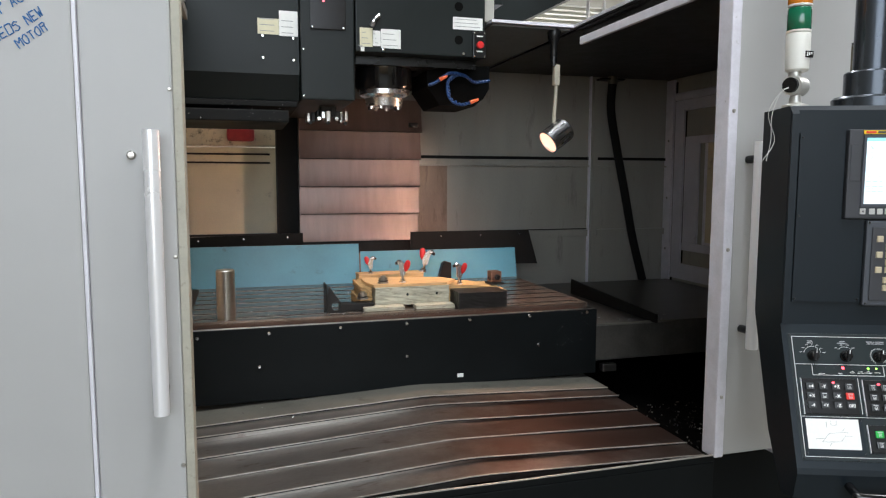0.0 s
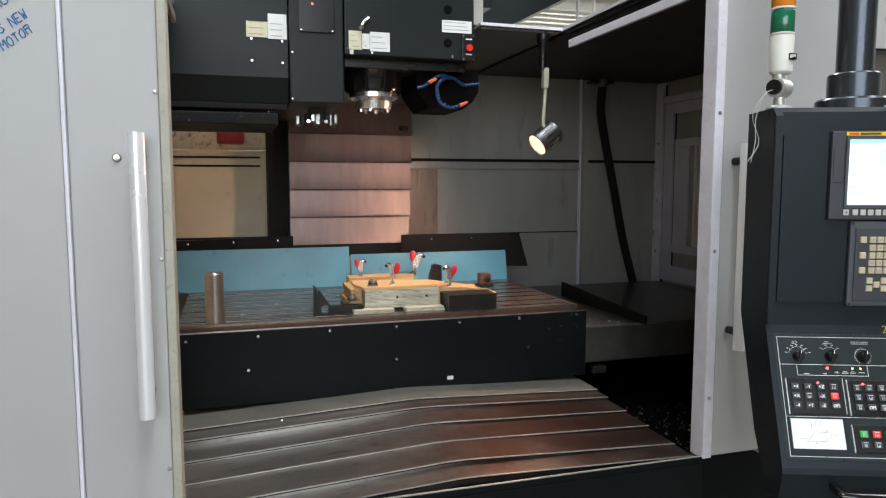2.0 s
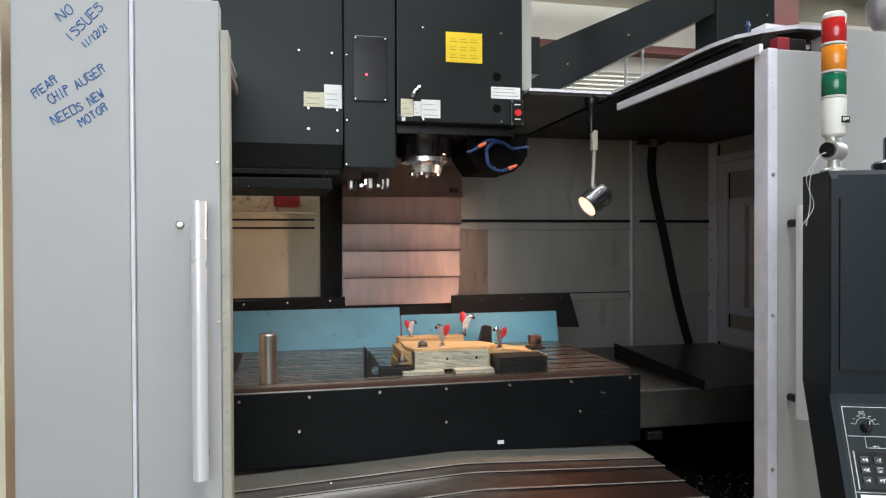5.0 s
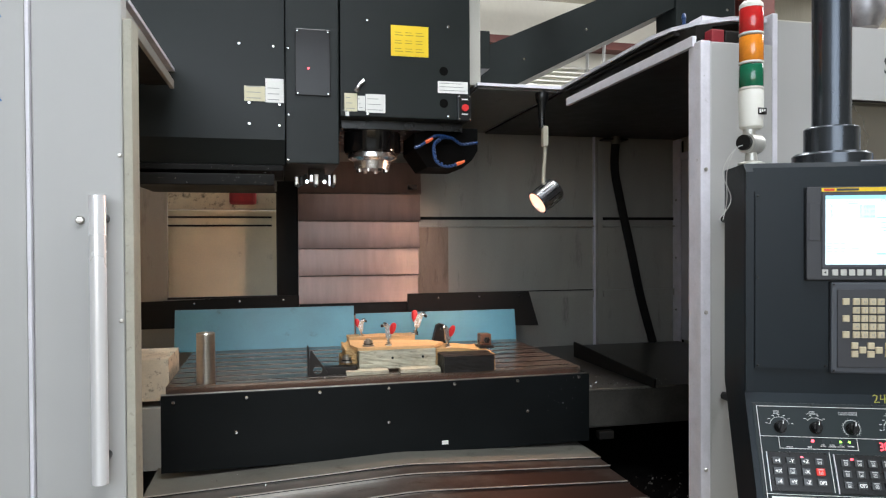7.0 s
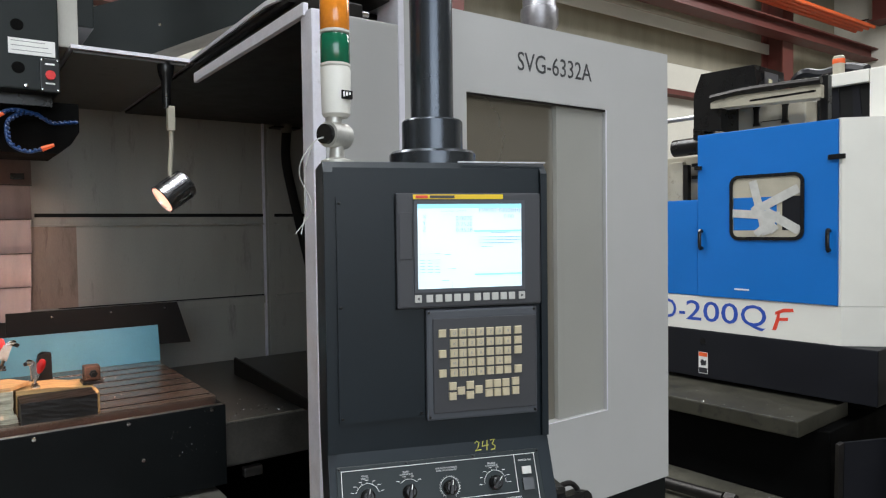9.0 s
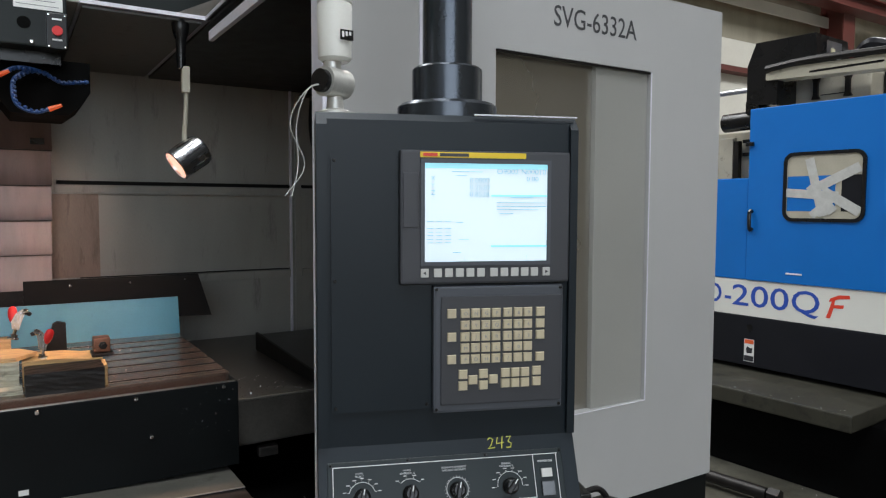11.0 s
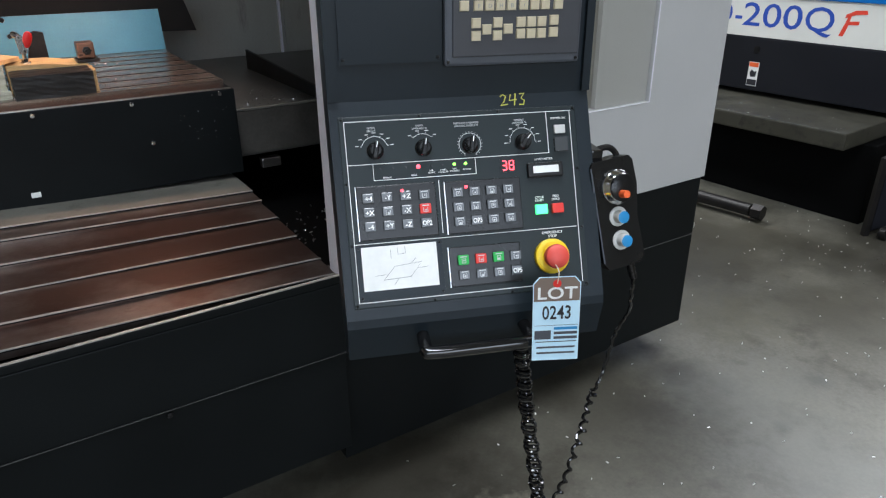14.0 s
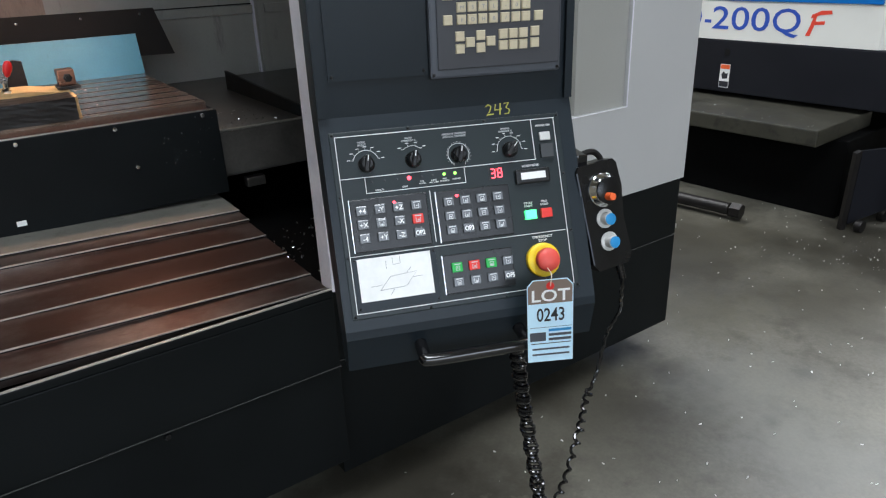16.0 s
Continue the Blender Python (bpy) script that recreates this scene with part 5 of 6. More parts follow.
for pts in (((-0.022, 0.006), (-0.017, 0.009), (-0.012, 0.006), (-0.016, -0.003), (-0.022, -0.008), (-0.009, -0.007)), ((-0.003, 0.009), (-0.006, -0.001), (0.008, 0.0005)), ((0.006, 0.010), (0.003, -0.009)),
            ((0.013, 0.009), (0.022, 0.010), (0.016, 0.002), (0.022, -0.002), (0.020, -0.008), (0.012, -0.008))):
    pp("marker_number", tube(BM(), [(0.299 + u, 0.0098 + 0.43 * v, 1.401 + v) for u, v in pts], 0.0011, 6), YINK, body)

# sloping operator panel
def pbox(u0, s0, u1, s1, h0, h1, bevel=0.0):
    return box(BM(), (u0, -s1, h0), (u1, -s0, h1), bevel)


op = pp("operator_panel", pbox(-0.010, -0.008, 0.414, 0.318, -0.012, 0.0, 0.002), PANEL, tilted=True, label="dark operator panel with white lettering")
def line(u0, s0, u1, s1, w=0.0011):
    pp("panel_line", pbox(min(u0, u1) - w / 2, min(s0, s1) - w / 2, max(u0, u1) + w / 2, max(s0, s1) + w / 2, 0.0001, 0.0006), INK, op, tilted=True)
for a in ((0.0, 0.001, 0.404, 0.001), (0.0, 0.308, 0.396, 0.308), (0.0, 0.001, 0.0, 0.308), (0.402, 0.001, 0.397, 0.308), (0.0, 0.074, 0.358, 0.074), (0.358, 0.001, 0.358, 0.074), (0.043, 0.074, 0.043, 0.102),
          (0.043, 0.102, 0.222, 0.102), (0.222, 0.074, 0.222, 0.102), (0.0, 0.2085, 0.398, 0.2085), (0.154, 0.110, 0.154, 0.2)):
    if abs(a[0] - a[2]) < 0.01:
        a = (a[0], a[1], a[0], a[3])
    line(*a)
screws(pn, [tuple(INV @ PM @ Vector((u, -s, 0.0))) for u in (-0.004, 0.409) for s in (-0.003, 0.105, 0.21, 0.312)] + [tuple(INV @ PM @ Vector((u, -s, 0.0))) for u in (0.13, 0.27) for s in (-0.004, 0.314)], r=0.0026, material=BLACK, local=True)
for u, words, lo, hi, marks in ((0.049, "MODE\nSELECT", -75, 75, 7), (0.132, "RAPID\nOVERRIDE %", -45, 45, 4), (0.215, "FEEDRATE OVERRIDE\nAND JOG FEEDRATE", -150, 150, 21), (0.311, "SPINDLE\nOVERRIDE %", -95, 95, 8)):
    ptext(words, 0.0047, GINK, op, u - 0.004, 0.0155, 0.0004, name="panel_text")
    r = 0.0225 if marks != 21 else 0.019
    bm = BM()
    n = 24
    for k in range(n):
        a0, a1 = (radians(lo + (hi - lo) * q / n) for q in (k, k + 1))
        v = [bm.verts.new((u + rr * math.sin(a), -0.050 + rr * math.cos(a), 0.0005)) for rr, a in ((r, a0), (r + 0.0007, a0), (r + 0.0007, a1), (r, a1))]
        bm.faces.new(v[::-1])
    pp("dial_arc", bm, INK, op, tilted=True)
    for k in range(marks):
        a = radians(lo + (hi - lo) * k / (marks - 1))
        m2 = Matrix.Translation((u + (r + 0.0025) * math.sin(a), -0.050 + (r + 0.0025) * math.cos(a), 0.0004)) @ Matrix.Rotation(-a, 4, "Z")
        bm = box(BM(), (-0.0003, -0.001, 0), (0.0003, 0.001, 0.0004))
        bm.transform(m2)
        pp("dial_mark", bm, INK, op, tilted=True)
        if marks < 9:
            m2 = Matrix.Translation((u + (r + 0.0085) * math.sin(a), -0.050 + (r + 0.0065) * math.cos(a), 0.0004))
            bm = box(BM(), (-0.0030, -0.0005, 0), (0.0030, 0.0005, 0.0003))
            bm.transform(m2)
            pp("dial_caption", bm, INK, op, tilted=True)
    km = Matrix.Translation((u, -0.052, 0))
    kn = pp("rotary_knob", lathe(BM(), km, [(0.0145, 0), (0.0145, 0.004), (0.0125, 0.006), (0.011, 0.018), (0.009, 0.0195)], 20), BLACK, tilted=True, smooth=True, label="black rotary knob")
    bm = box(BM(), (-0.0045, -0.0145, 0.004), (0.0045, 0.0145, 0.023), 0.002)
    bm.transform(km @ Matrix.Rotation(radians(-12 if u < 0.25 else -40), 4, "Z"))
    pp("grip", bm, BLACK, kn, tilted=True)
    bm = box(BM(), (-0.0007, 0.004, 0.0231), (0.0007, 0.0135, 0.0235))
    bm.transform(km @ Matrix.Rotation(radians(-12 if u < 0.25 else -40), 4, "Z"))
    pp("pointer", bm, INK, kn, tilted=True)
for u, m, r in ((0.055, DKEY, 0.002), (0.077, DKEY, 0.002), (0.099, DKEY, 0.002), (0.1205, LEDR, 0.0036), (0.143, DKEY, 0.002), (0.163, DKEY, 0.002), (0.184, LEDG, 0.0026), (0.204, LEDG, 0.0026)):
    pp("indicator", lathe(BM(), Matrix.Translation((u, -0.083, 0)), [(r, 0), (r, 0.0015), (r * 0.5, 0.0025)], 12), m, tilted=True, smooth=True)
for words, u, s, size in (("MIRROR", 0.066, 0.0985, 0.0042), ("GEAR", 0.112, 0.0975, 0.0042), ("LUB\nALARM", 0.143, 0.093, 0.0038), ("4 AXIS\nUNCLAMP", 0.164, 0.0935, 0.0038), ("ATC\nSTANDBY", 0.184, 0.093, 0.0038), ("POWER", 0.206, 0.0935, 0.0042),
                          ("POWER ON", 0.380, 0.0135, 0.0052), ("LOAD METER", 0.347, 0.0845, 0.0055), ("CYCLE\nSTART", 0.333, 0.155, 0.0055), ("FEED\nHOLD", 0.364, 0.1545, 0.0055), ("EMERGENCY\nSTOP", 0.352, 0.2195, 0.0068)):
    ptext(words, size, INK, op, u, s, 0.0004, name="panel_text")
pp("power_key", pbox(0.370, 0.026, 0.390, 0.041, 0, 0.006, 0.001), SOFTK, tilted=True)
pp("power_off_key", pbox(0.368, 0.048, 0.392, 0.073, 0, 0.009, 0.001), DKEY, tilted=True)
dg = pp("digit_window", pbox(0.266, 0.079, 0.294, 0.103, 0, 0.0008), BLACK, tilted=True)
SEG = {"a": (0.15, 0.95, 0.85, 1.05), "b": (0.85, 0.55, 1.05, 0.98), "c": (0.85, 0.02, 1.05, 0.45), "d": (0.15, -0.05, 0.85, 0.07), "e": (-0.05, 0.02, 0.15, 0.45), "f": (-0.05, 0.55, 0.15, 0.98), "g": (0.15, 0.44, 0.85, 0.56)}
for u, on in ((0.2695, "abcdg"), (0.2825, "abcdefg")):
    for s in on:
        x0, y0, x1, y1 = SEG[s]
        pp("digit_segment", pbox(u + 0.0085 * x0, 0.0995 - 0.016 * y1, u + 0.0085 * x1, 0.0995 - 0.016 * y0, 0.0009, 0.0014), LEDR, dg, tilted=True)
mt = pp("load_meter", pbox(0.314, 0.091, 0.379, 0.117, 0, 0.010, 0.003), BLACK, tilted=True)
pp("meter_face", pbox(0.323, 0.097, 0.370, 0.1095, 0.0102, 0.0108), PAPER, mt, tilted=True)


def keypad(u0, s0, u1, s1, first, last, cols, rows, legends, reds=(), greens=()):
    kp = pp("keypad_frame", pbox(u0, s0, u1, s1, 0, 0.005, 0.0015), BLACK, tilted=True)
    # bright strip imitates the reflection along the frame's left edge
    pp("frame_glint", pbox(u0 - 0.0015, s0, u0 - 0.0001, s1, 0, 0.0052), HANDLE, kp, tilted=True)
    for r in range(rows):
        for c in range(cols):
            u = first[0] + (last[0] - first[0]) * c / (cols - 1)
            s = first[1] + (last[1] - first[1]) * r / (rows - 1)
            n = r * cols + c
            k = pp("panel_key", pbox(u - 0.0098, s - 0.0085, u + 0.0098, s + 0.0085, 0.0051, 0.0105, 0.0016), REDKEY if n in reds else GRNKEY if n in greens else DKEY, tilted=True)
            if legends[n]:
                ptext(legends[n], 0.0115, INK, k, u + 0.001, s + 0.001, 0.0107, name="legend", bold=0.0002, wide=1.0 if len(legends[n]) < 3 else 0.8)
            else:
                pp("legend", pbox(u - 0.0055, s - 0.0062, u + 0.0062, s - 0.0044, 0.0106, 0.0109), GINK, k, tilted=True)
                bm, lo, hi = BM(), (u - 0.0032 - 0.001 * (n % 2), s - 0.0022), (u + 0.0040, s + 0.0058)
                for e in ((lo[0], lo[1], hi[0], lo[1] + 0.0010), (lo[0], hi[1] - 0.0010, hi[0], hi[1]), (lo[0], lo[1], lo[0] + 0.0010, hi[1]), (hi[0] - 0.0010, lo[1], hi[0], hi[1]))[(n * 7 + cols) % 2:]:
                    box(bm, (e[0], -e[3], 0.0106), (e[2], -e[1], 0.0109))
                rod(bm, (u + 0.0004, -s - 0.0012 - 0.001 * (n % 3), 0.0106), (u + 0.0004, -s - 0.0012 - 0.001 * (n % 3), 0.0109), 0.0013 + 0.0004 * (n % 3), seg=8)
                pp("legend", bm, GINK, k, tilted=True)


keypad(0.010, 0.111, 0.1465, 0.203, (0.029, 0.132), (0.1255, 0.180), 4, 3, ("+4", "-Y", "+Z", "", "+X", "", "-X", "", "-4", "+Y", "-Z", "OP2"), reds=(7,))
keypad(0.163, 0.113, 0.2985, 0.204, (0.184, 0.133), (0.275, 0.183), 4, 3, ("", "", "", "", "", "", "", "", "", "OP3", "", ""))
keypad(0.160, 0.227, 0.289, 0.296, (0.184, 0.250), (0.2785, 0.276), 4, 2, ("", "", "", "", "", "", "", "OP5"), reds=(1,), greens=(0, 2))
for u, s in ((0.0875, 0.123), (0.2, 0.124)):
    pp("indicator", lathe(BM(), Matrix.Translation((u, -s, 0.005)), [(0.0026, 0), (0.0026, 0.005), (0.001, 0.0065)], 10), LEDR, tilted=True, smooth=True)
pp("cycle_button", pbox(0.3235, 0.165, 0.3445, 0.182, 0, 0.009, 0.0015), LITG, tilted=True, label="lit green start button")
pp("hold_button", pbox(0.3535, 0.165, 0.3745, 0.182, 0, 0.009, 0.0015), REDKEY, tilted=True, label="red hold button")
cf = pp("card_frame", pbox(0.002, 0.2115, 0.150, 0.3045, 0, 0.0007, 0.0003), PEND, tilted=True)
screws(pn, [tuple(INV @ PM @ Vector((u, -s, 0.0008))) for u in (0.006, 0.146) for s in (0.2155, 0.300)], r=0.0022, material=BLACK, local=True)
card = pp("diagram_card", pbox(0.010, 0.214, 0.140, 0.289, 0, 0.0012), PAPER, tilted=True, label="white card with a line drawing of the axes")
for pts in (((0.045, 0.272), (0.065, 0.25), (0.112, 0.246), (0.092, 0.270), (0.045, 0.272)), ((0.03, 0.264), (0.05, 0.263)), ((0.105, 0.256), (0.122, 0.255)), ((0.072, 0.218), (0.072, 0.23), (0.085, 0.229), (0.085, 0.217)), ((0.06, 0.222), (0.06, 0.236)), ((0.07, 0.272), (0.062, 0.282)), ((0.095, 0.246), (0.103, 0.238))):
    pp("diagram_line", tube(BM(), [(u, -s, 0.0014) for u, s in pts], 0.00035, 4), BEZEL2, card, tilted=True)
es = thing("emergency_stop", "red mushroom stop button on a yellow ring", "stop button", m=PEN @ PM @ Matrix.Translation((0.346, -0.258, 0.0)))
part("ring", lathe(BM(), Matrix(), [(0.031, 0), (0.031, 0.010), (0.028, 0.012), (0.017, 0.012)], 32), YELLOW, es, "yellow collar", local=True, smooth=True)
part("mushroom", lathe(BM(), Matrix(), [(0.013, 0.012), (0.013, 0.020), (0.0205, 0.022), (0.0215, 0.028), (0.0205, 0.036), (0.016, 0.040), (0.006, 0.0415)], 32), ESTOP, es, "red button cap", local=True, smooth=True)
# grab handle below the panel
pp("grab_handle", tube(BM(), [(0.108, -0.10, 1.028), (0.105, -0.165, 1.022), (0.112, -0.178, 1.020), (0.20, -0.180, 1.020), (0.285, -0.178, 1.020), (0.292, -0.165, 1.022), (0.290, -0.10, 1.028)], 0.0115, 12, 6), GLOSS, smooth=True, label="black grab handle")
# pole, collar and flange
pole = pp("pole", lathe(BM(), Matrix.Translation((0.222, 0.118, 0)), [(0.0465, 2.03), (0.0465, 3.6)], 32), POLE, smooth=True, label="glossy blue-black support pole")
pp("collar", lathe(BM(), Matrix.Translation((0.222, 0.118, 0)), [(0.066, 2.018), (0.066, 2.082), (0.062, 2.086), (0.047, 2.086)], 32), POLE, pole, smooth=True)
pp("flange", lathe(BM(), Matrix.Translation((0.222, 0.118, 0)), [(0.094, 1.9875), (0.094, 2.012), (0.088, 2.018), (0.06, 2.018)], 36), POLE, pole, smooth=True)
pp("top_edge", box(BM(), (0.25, 0.0125, 1.9872), (0.44, 0.018, 1.9895)), GREY_EDGE, body)

# overhead arm that carries the pole
arm = solo("pendant_arm", box(BM(), (1.93, 1.72, 3.602), (2.07, 4.2, 3.74), 0.01), PEND, "dark overhead arm that carries the pendant pole", "arm")

# ---- signal tower ----
st = thing("signal_tower", "signal tower with red, amber and green lenses", "signal light", (1.779, 1.983, 1.988))
at = Matrix.Translation((1.779, 1.983, 0)) @ Matrix.Diagonal((0.79, 0.79, 1, 1))
part("foot", lathe(BM(), at, [(0.042, 1.988), (0.042, 1.994), (0.02, 2.0), (0.016, 2.03)], 24), CASTM, st, smooth=True)
bm = BM()
rod(bm, (1.752, 1.97, 2.045), (1.80, 1.99, 2.045), 0.026), rod(bm, (1.775, 1.985, 2.04), (1.775, 1.985, 2.085), 0.016)
part("knuckle", bm, CASTM, st, "pale cast metal swivel joint", smooth=True)
part("knuckle_cap", rod(BM(), (1.742, 1.966, 2.045), (1.752, 1.97, 2.045), 0.020), BLACK, st, smooth=True)
part("white_body", lathe(BM(), at, [(0.030, 2.082), (0.037, 2.088), (0.039, 2.178), (0.036, 2.184)], 32), WHITE, st, "white plastic body", smooth=True)
ml = part("maker_label", box(BM(), (1.776, 1.9505, 2.116), (1.800, 1.957, 2.133)), BLACK, st)
for k in range(3):
    part("label_mark", box(BM(), (1.7785 + 0.0065 * k, 1.9499, 2.120 + 0.002 * k), (1.7825 + 0.0065 * k, 1.9504, 2.130)), INK, ml)
for z0, z1, m, words in ((2.19, 2.248, LENS_G, "green lens"), (2.257, 2.322, LENS_A, "amber lens"), (2.331, 2.395, LENS_R, "red lens")):
    part("lens", lathe(BM(), at, [(0.036, z0), (0.038, z0 + 0.003), (0.038, z1 - 0.003), (0.036, z1)], 32), m, st, words, smooth=True)
    part("spacer", lathe(BM(), at, [(0.0365, z0 - 0.007), (0.039, z0 - 0.005), (0.039, z0 - 0.001), (0.0365, z0)], 32), WHITE, st, smooth=True)
part("cap", lathe(BM(), at, [(0.038, 2.395), (0.037, 2.405), (0.028, 2.412), (0.01, 2.414)], 32), WHITE, st, smooth=True)
for dx in (0.0, 0.012):
    solo("tower_wire", tube(BM(), [(1.765 + dx, 1.965, 2.04), (1.725, 1.97, 2.03), (1.708 - dx, 1.985, 1.97), (1.712 + dx, 1.99, 1.90), (1.700 - dx, 1.99, 1.845)], 0.0011, 6, 6), SOFTK, "thin pale signal tower wire", "wire", group="tower wires", smooth=True)

# ---- hand wheel unit, its cords, the lot tag ----
HW = PEN @ Matrix.Translation((0.487, -0.035, 1.188)) @ Matrix.Rotation(radians(-14), 4, "X") @ Matrix.Rotation(radians(-8), 4, "Y") @ Matrix.Rotation(radians(8), 4, "Z")
hw = thing("handwheel_unit", "black handheld jog wheel unit hooked beside the panel", "hand wheel", m=HW)
part("case", prism(BM(), [(-0.046, -0.085), (-0.036, -0.100), (0.030, -0.100), (0.042, -0.085), (0.038, -0.01), (0.046, 0.05), (0.043, 0.095), (0.036, 0.104), (-0.040, 0.104), (-0.046, 0.095)], "y", -0.028, 0.022), BLACK, hw, local=True)
part("edge_trim", box(BM(), (-0.0475, -0.0295, -0.084), (-0.0445, -0.0285, 0.094)), BEZEL2, hw, local=True)
part("hook", tube(BM(), [(-0.025, 0.0, 0.095), (-0.025, 0.0, 0.112), (-0.01, 0.0, 0.122), (0.015, 0.0, 0.122), (0.028, 0.0, 0.108), (0.028, 0.0, 0.095)], 0.006, 8, 4), IRON, hw, local=True, smooth=True)
wheel = part("wheel", lathe(BM(), pose(0.002, -0.028, 0.051, 90), [(0.031, 0), (0.032, 0.005), (0.029, 0.008), (0.027, 0.016), (0.025, 0.018), (0.012, 0.018)], 32), CHROME, hw, "metal jog dial", local=True, smooth=True)
part("wheel_cap", lathe(BM(), pose(0.002, -0.0465, 0.051, 90), [(0.0255, 0), (0.0255, 0.004), (0.022, 0.006)], 28), BLACK, wheel, local=True, smooth=True)
part("wheel_grip", rod(BM(), (-0.004, -0.052, 0.041), (-0.004, -0.068, 0.041), 0.0075, 0.0068), ORANGE, wheel, "orange grip", local=True, smooth=True)
for z in (-0.003, -0.048):
    kb = part("selector_knob", lathe(BM(), pose(-0.004, -0.028, z, 90), [(0.0185, 0), (0.0185, 0.002), (0.0125, 0.003), (0.0115, 0.017), (0.010, 0.018)], 18), SOFTK, hw, "white ribbed knob with a blue cap", local=True, smooth=True)
    part("knob_cap", lathe(BM(), pose(-0.004, -0.046, z, 90), [(0.0105, 0), (0.0112, 0.002), (0.008, 0.003)], 18), KBLUE, kb, local=True, smooth=True)
part("cord_gland", rod(BM(), (0.022, -0.005, -0.10), (0.024, -0.007, -0.135), 0.009, 0.007), BLACK, hw, local=True, smooth=True)
pp("hook_bracket", box(BM(), (0.4405, -0.03, 1.12), (0.462, 0.03, 1.31), 0.003), GLOSS, label="folded bracket for the hand wheel")


def coil(pts, r, wire, turns, steps=12, calm=0):
    pts = [Vector(p) for p in pts]
    out, total = [], turns * steps
    for i in range(total + 1):
        t = i / total * (len(pts) - 1)
        k = min(int(t), len(pts) - 2)
        c = pts[k].lerp(pts[k + 1], t - k)
        a = 6.28318 * i / steps
        rr = r * (0.9 + 0.2 * math.sin(i * 0.13))
        rr *= 0.15 if t < calm else 1.0
        out.append(c + Vector((math.cos(a) * rr, math.sin(a) * rr, 0)))
    return tube(BM(), out, wire, 6)


def pen(u, n, z):
    return PEN @ Vector((u, -n, z))


solo("coiled_cord", coil([pen(0.295, 0.10, 0.985), pen(0.298, 0.115, 0.93), pen(0.305, 0.13, 0.84), pen(0.325, 0.15, 0.68), pen(0.345, 0.16, 0.52), pen(0.35, 0.16, 0.40), pen(0.345, 0.16, FZ + 0.02)], 0.0125, 0.0034, 88), GLOSS, "black coiled cord hanging from the pendant to the floor", "cord", group="cords", smooth=True)
g = HW @ Vector((0.024, -0.007, -0.135))
solo("coiled_cord", coil([g, g + Vector((0.0, 0, -0.07)), pen(0.515, 0.05, 0.93), pen(0.475, 0.09, 0.86), pen(0.445, 0.11, 0.82), pen(0.425, 0.13, 0.76), pen(0.395, 0.14, 0.66), pen(0.362, 0.15, 0.58), pen(0.345, 0.165, 0.52), pen(0.335, 0.17, 0.40), pen(0.34, 0.17, FZ + 0.02)], 0.0066, 0.0036, 34, 9, calm=3.6), GLOSS, "black twisted cord of the hand wheel unit", "cord", group="cords", smooth=True)

TAG = PEN @ Matrix.Translation((0.321, -0.200, 1.152)) @ Matrix.Rotation(radians(-10), 4, "Z") @ Matrix.Rotation(radians(-1.0), 4, "X") @ Matrix.Rotation(radians(-1.5), 4, "Y")
tg = thing("lot_tag", "pale blue lot tag hanging from the stop button", "tag", m=TAG)
part("card", prism(BM(), [(-0.030, 0.0), (0.030, 0.0), (0.040, -0.012), (0.040, -0.160), (-0.040, -0.160), (-0.040, -0.012)], "y", 0.0, 0.0008), LBLUE, tg, local=True)
part("brown_head", prism(BM(), [(-0.029, -0.0015), (0.029, -0.0015), (0.0385, -0.013), (0.0385, -0.045), (-0.0385, -0.045), (-0.0385, -0.013)], "y", -0.0004, -0.0001), TAGBR, tg, "brown printed head", local=True)
part("eyelet", lathe(BM(), pose(0, -0.0005, -0.012, 90), [(0.007, 0), (0.007, 0.0012), (0.003, 0.0014)], 16), REDKEY, tg, local=True, smooth=True)
text("LOT", 0.031, INK, tg, Matrix.Translation((0, -0.0010, -0.031)) @ FRONT, "tag_text", local=True, wide=1.15, bold=0.0004)
text("0243", 0.036, DINK, tg, Matrix.Translation((0.001, -0.0008, -0.068)) @ FRONT, "tag_text", local=True, wide=0.70, bold=0.0003)
for u0, u1, v, h, m in ((-0.036, 0.038, -0.0915, 0.0006, BEZEL2), (-0.036, -0.008, -0.118, 0.017, BEZEL2), (-0.003, 0.037, -0.100, 0.005, KBLUE), (-0.003, 0.037, -0.109, 0.005, BEZEL2), (-0.003, 0.037, -0.118, 0.005, BEZEL2), (-0.034, 0.036, -0.124, 0.0015, BEZEL2), (-0.032, 0.034, -0.136, 0.0034, BEZEL2), (-0.032, 0.034, -0.147, 0.0034, BEZEL2)):
    part("print_bar", box(BM(), (u0, -0.0005, v), (u1, -0.0001, v + h)), m, tg, local=True)
solo("tag_string", tube(BM(), [TAG @ Vector((0, -0.002, -0.012)), TAG @ Vector((0.002, 0.0, 0.01)), PEN @ PM @ Vector((0.346, -0.27, 0.014))], 0.0009, 5, 4), BEIGE, "thin string that holds the lot tag", "string")

# ---- the blue machine beside it ----
BL = pose(6.09, 4.08, 0, 0, 0, 3.5)
bl = thing("blue_machining_center", "bright blue and white machining centre with taped window", "milling machine", m=BL @ Matrix.Translation((0.6, 0, FZ)))
BINV = Matrix.Translation((-0.6, 0, -FZ))


def bp(name, bm, material, parent=None, label="", smooth=False):
    bm.transform(BINV)
    return part(name, bm, material, parent or bl, label, True, smooth)


SLATE = surf("slate_paint", (0.012, 0.0125, 0.016), 0.40, spec=0.2, var=0.1, scale=3)
CREAM2 = surf("dusty_steel", (0.036, 0.034, 0.024), 0.5, var=0.3, scale=5, dirt=(0.016, 0.015, 0.012), dirt_at=0.52)
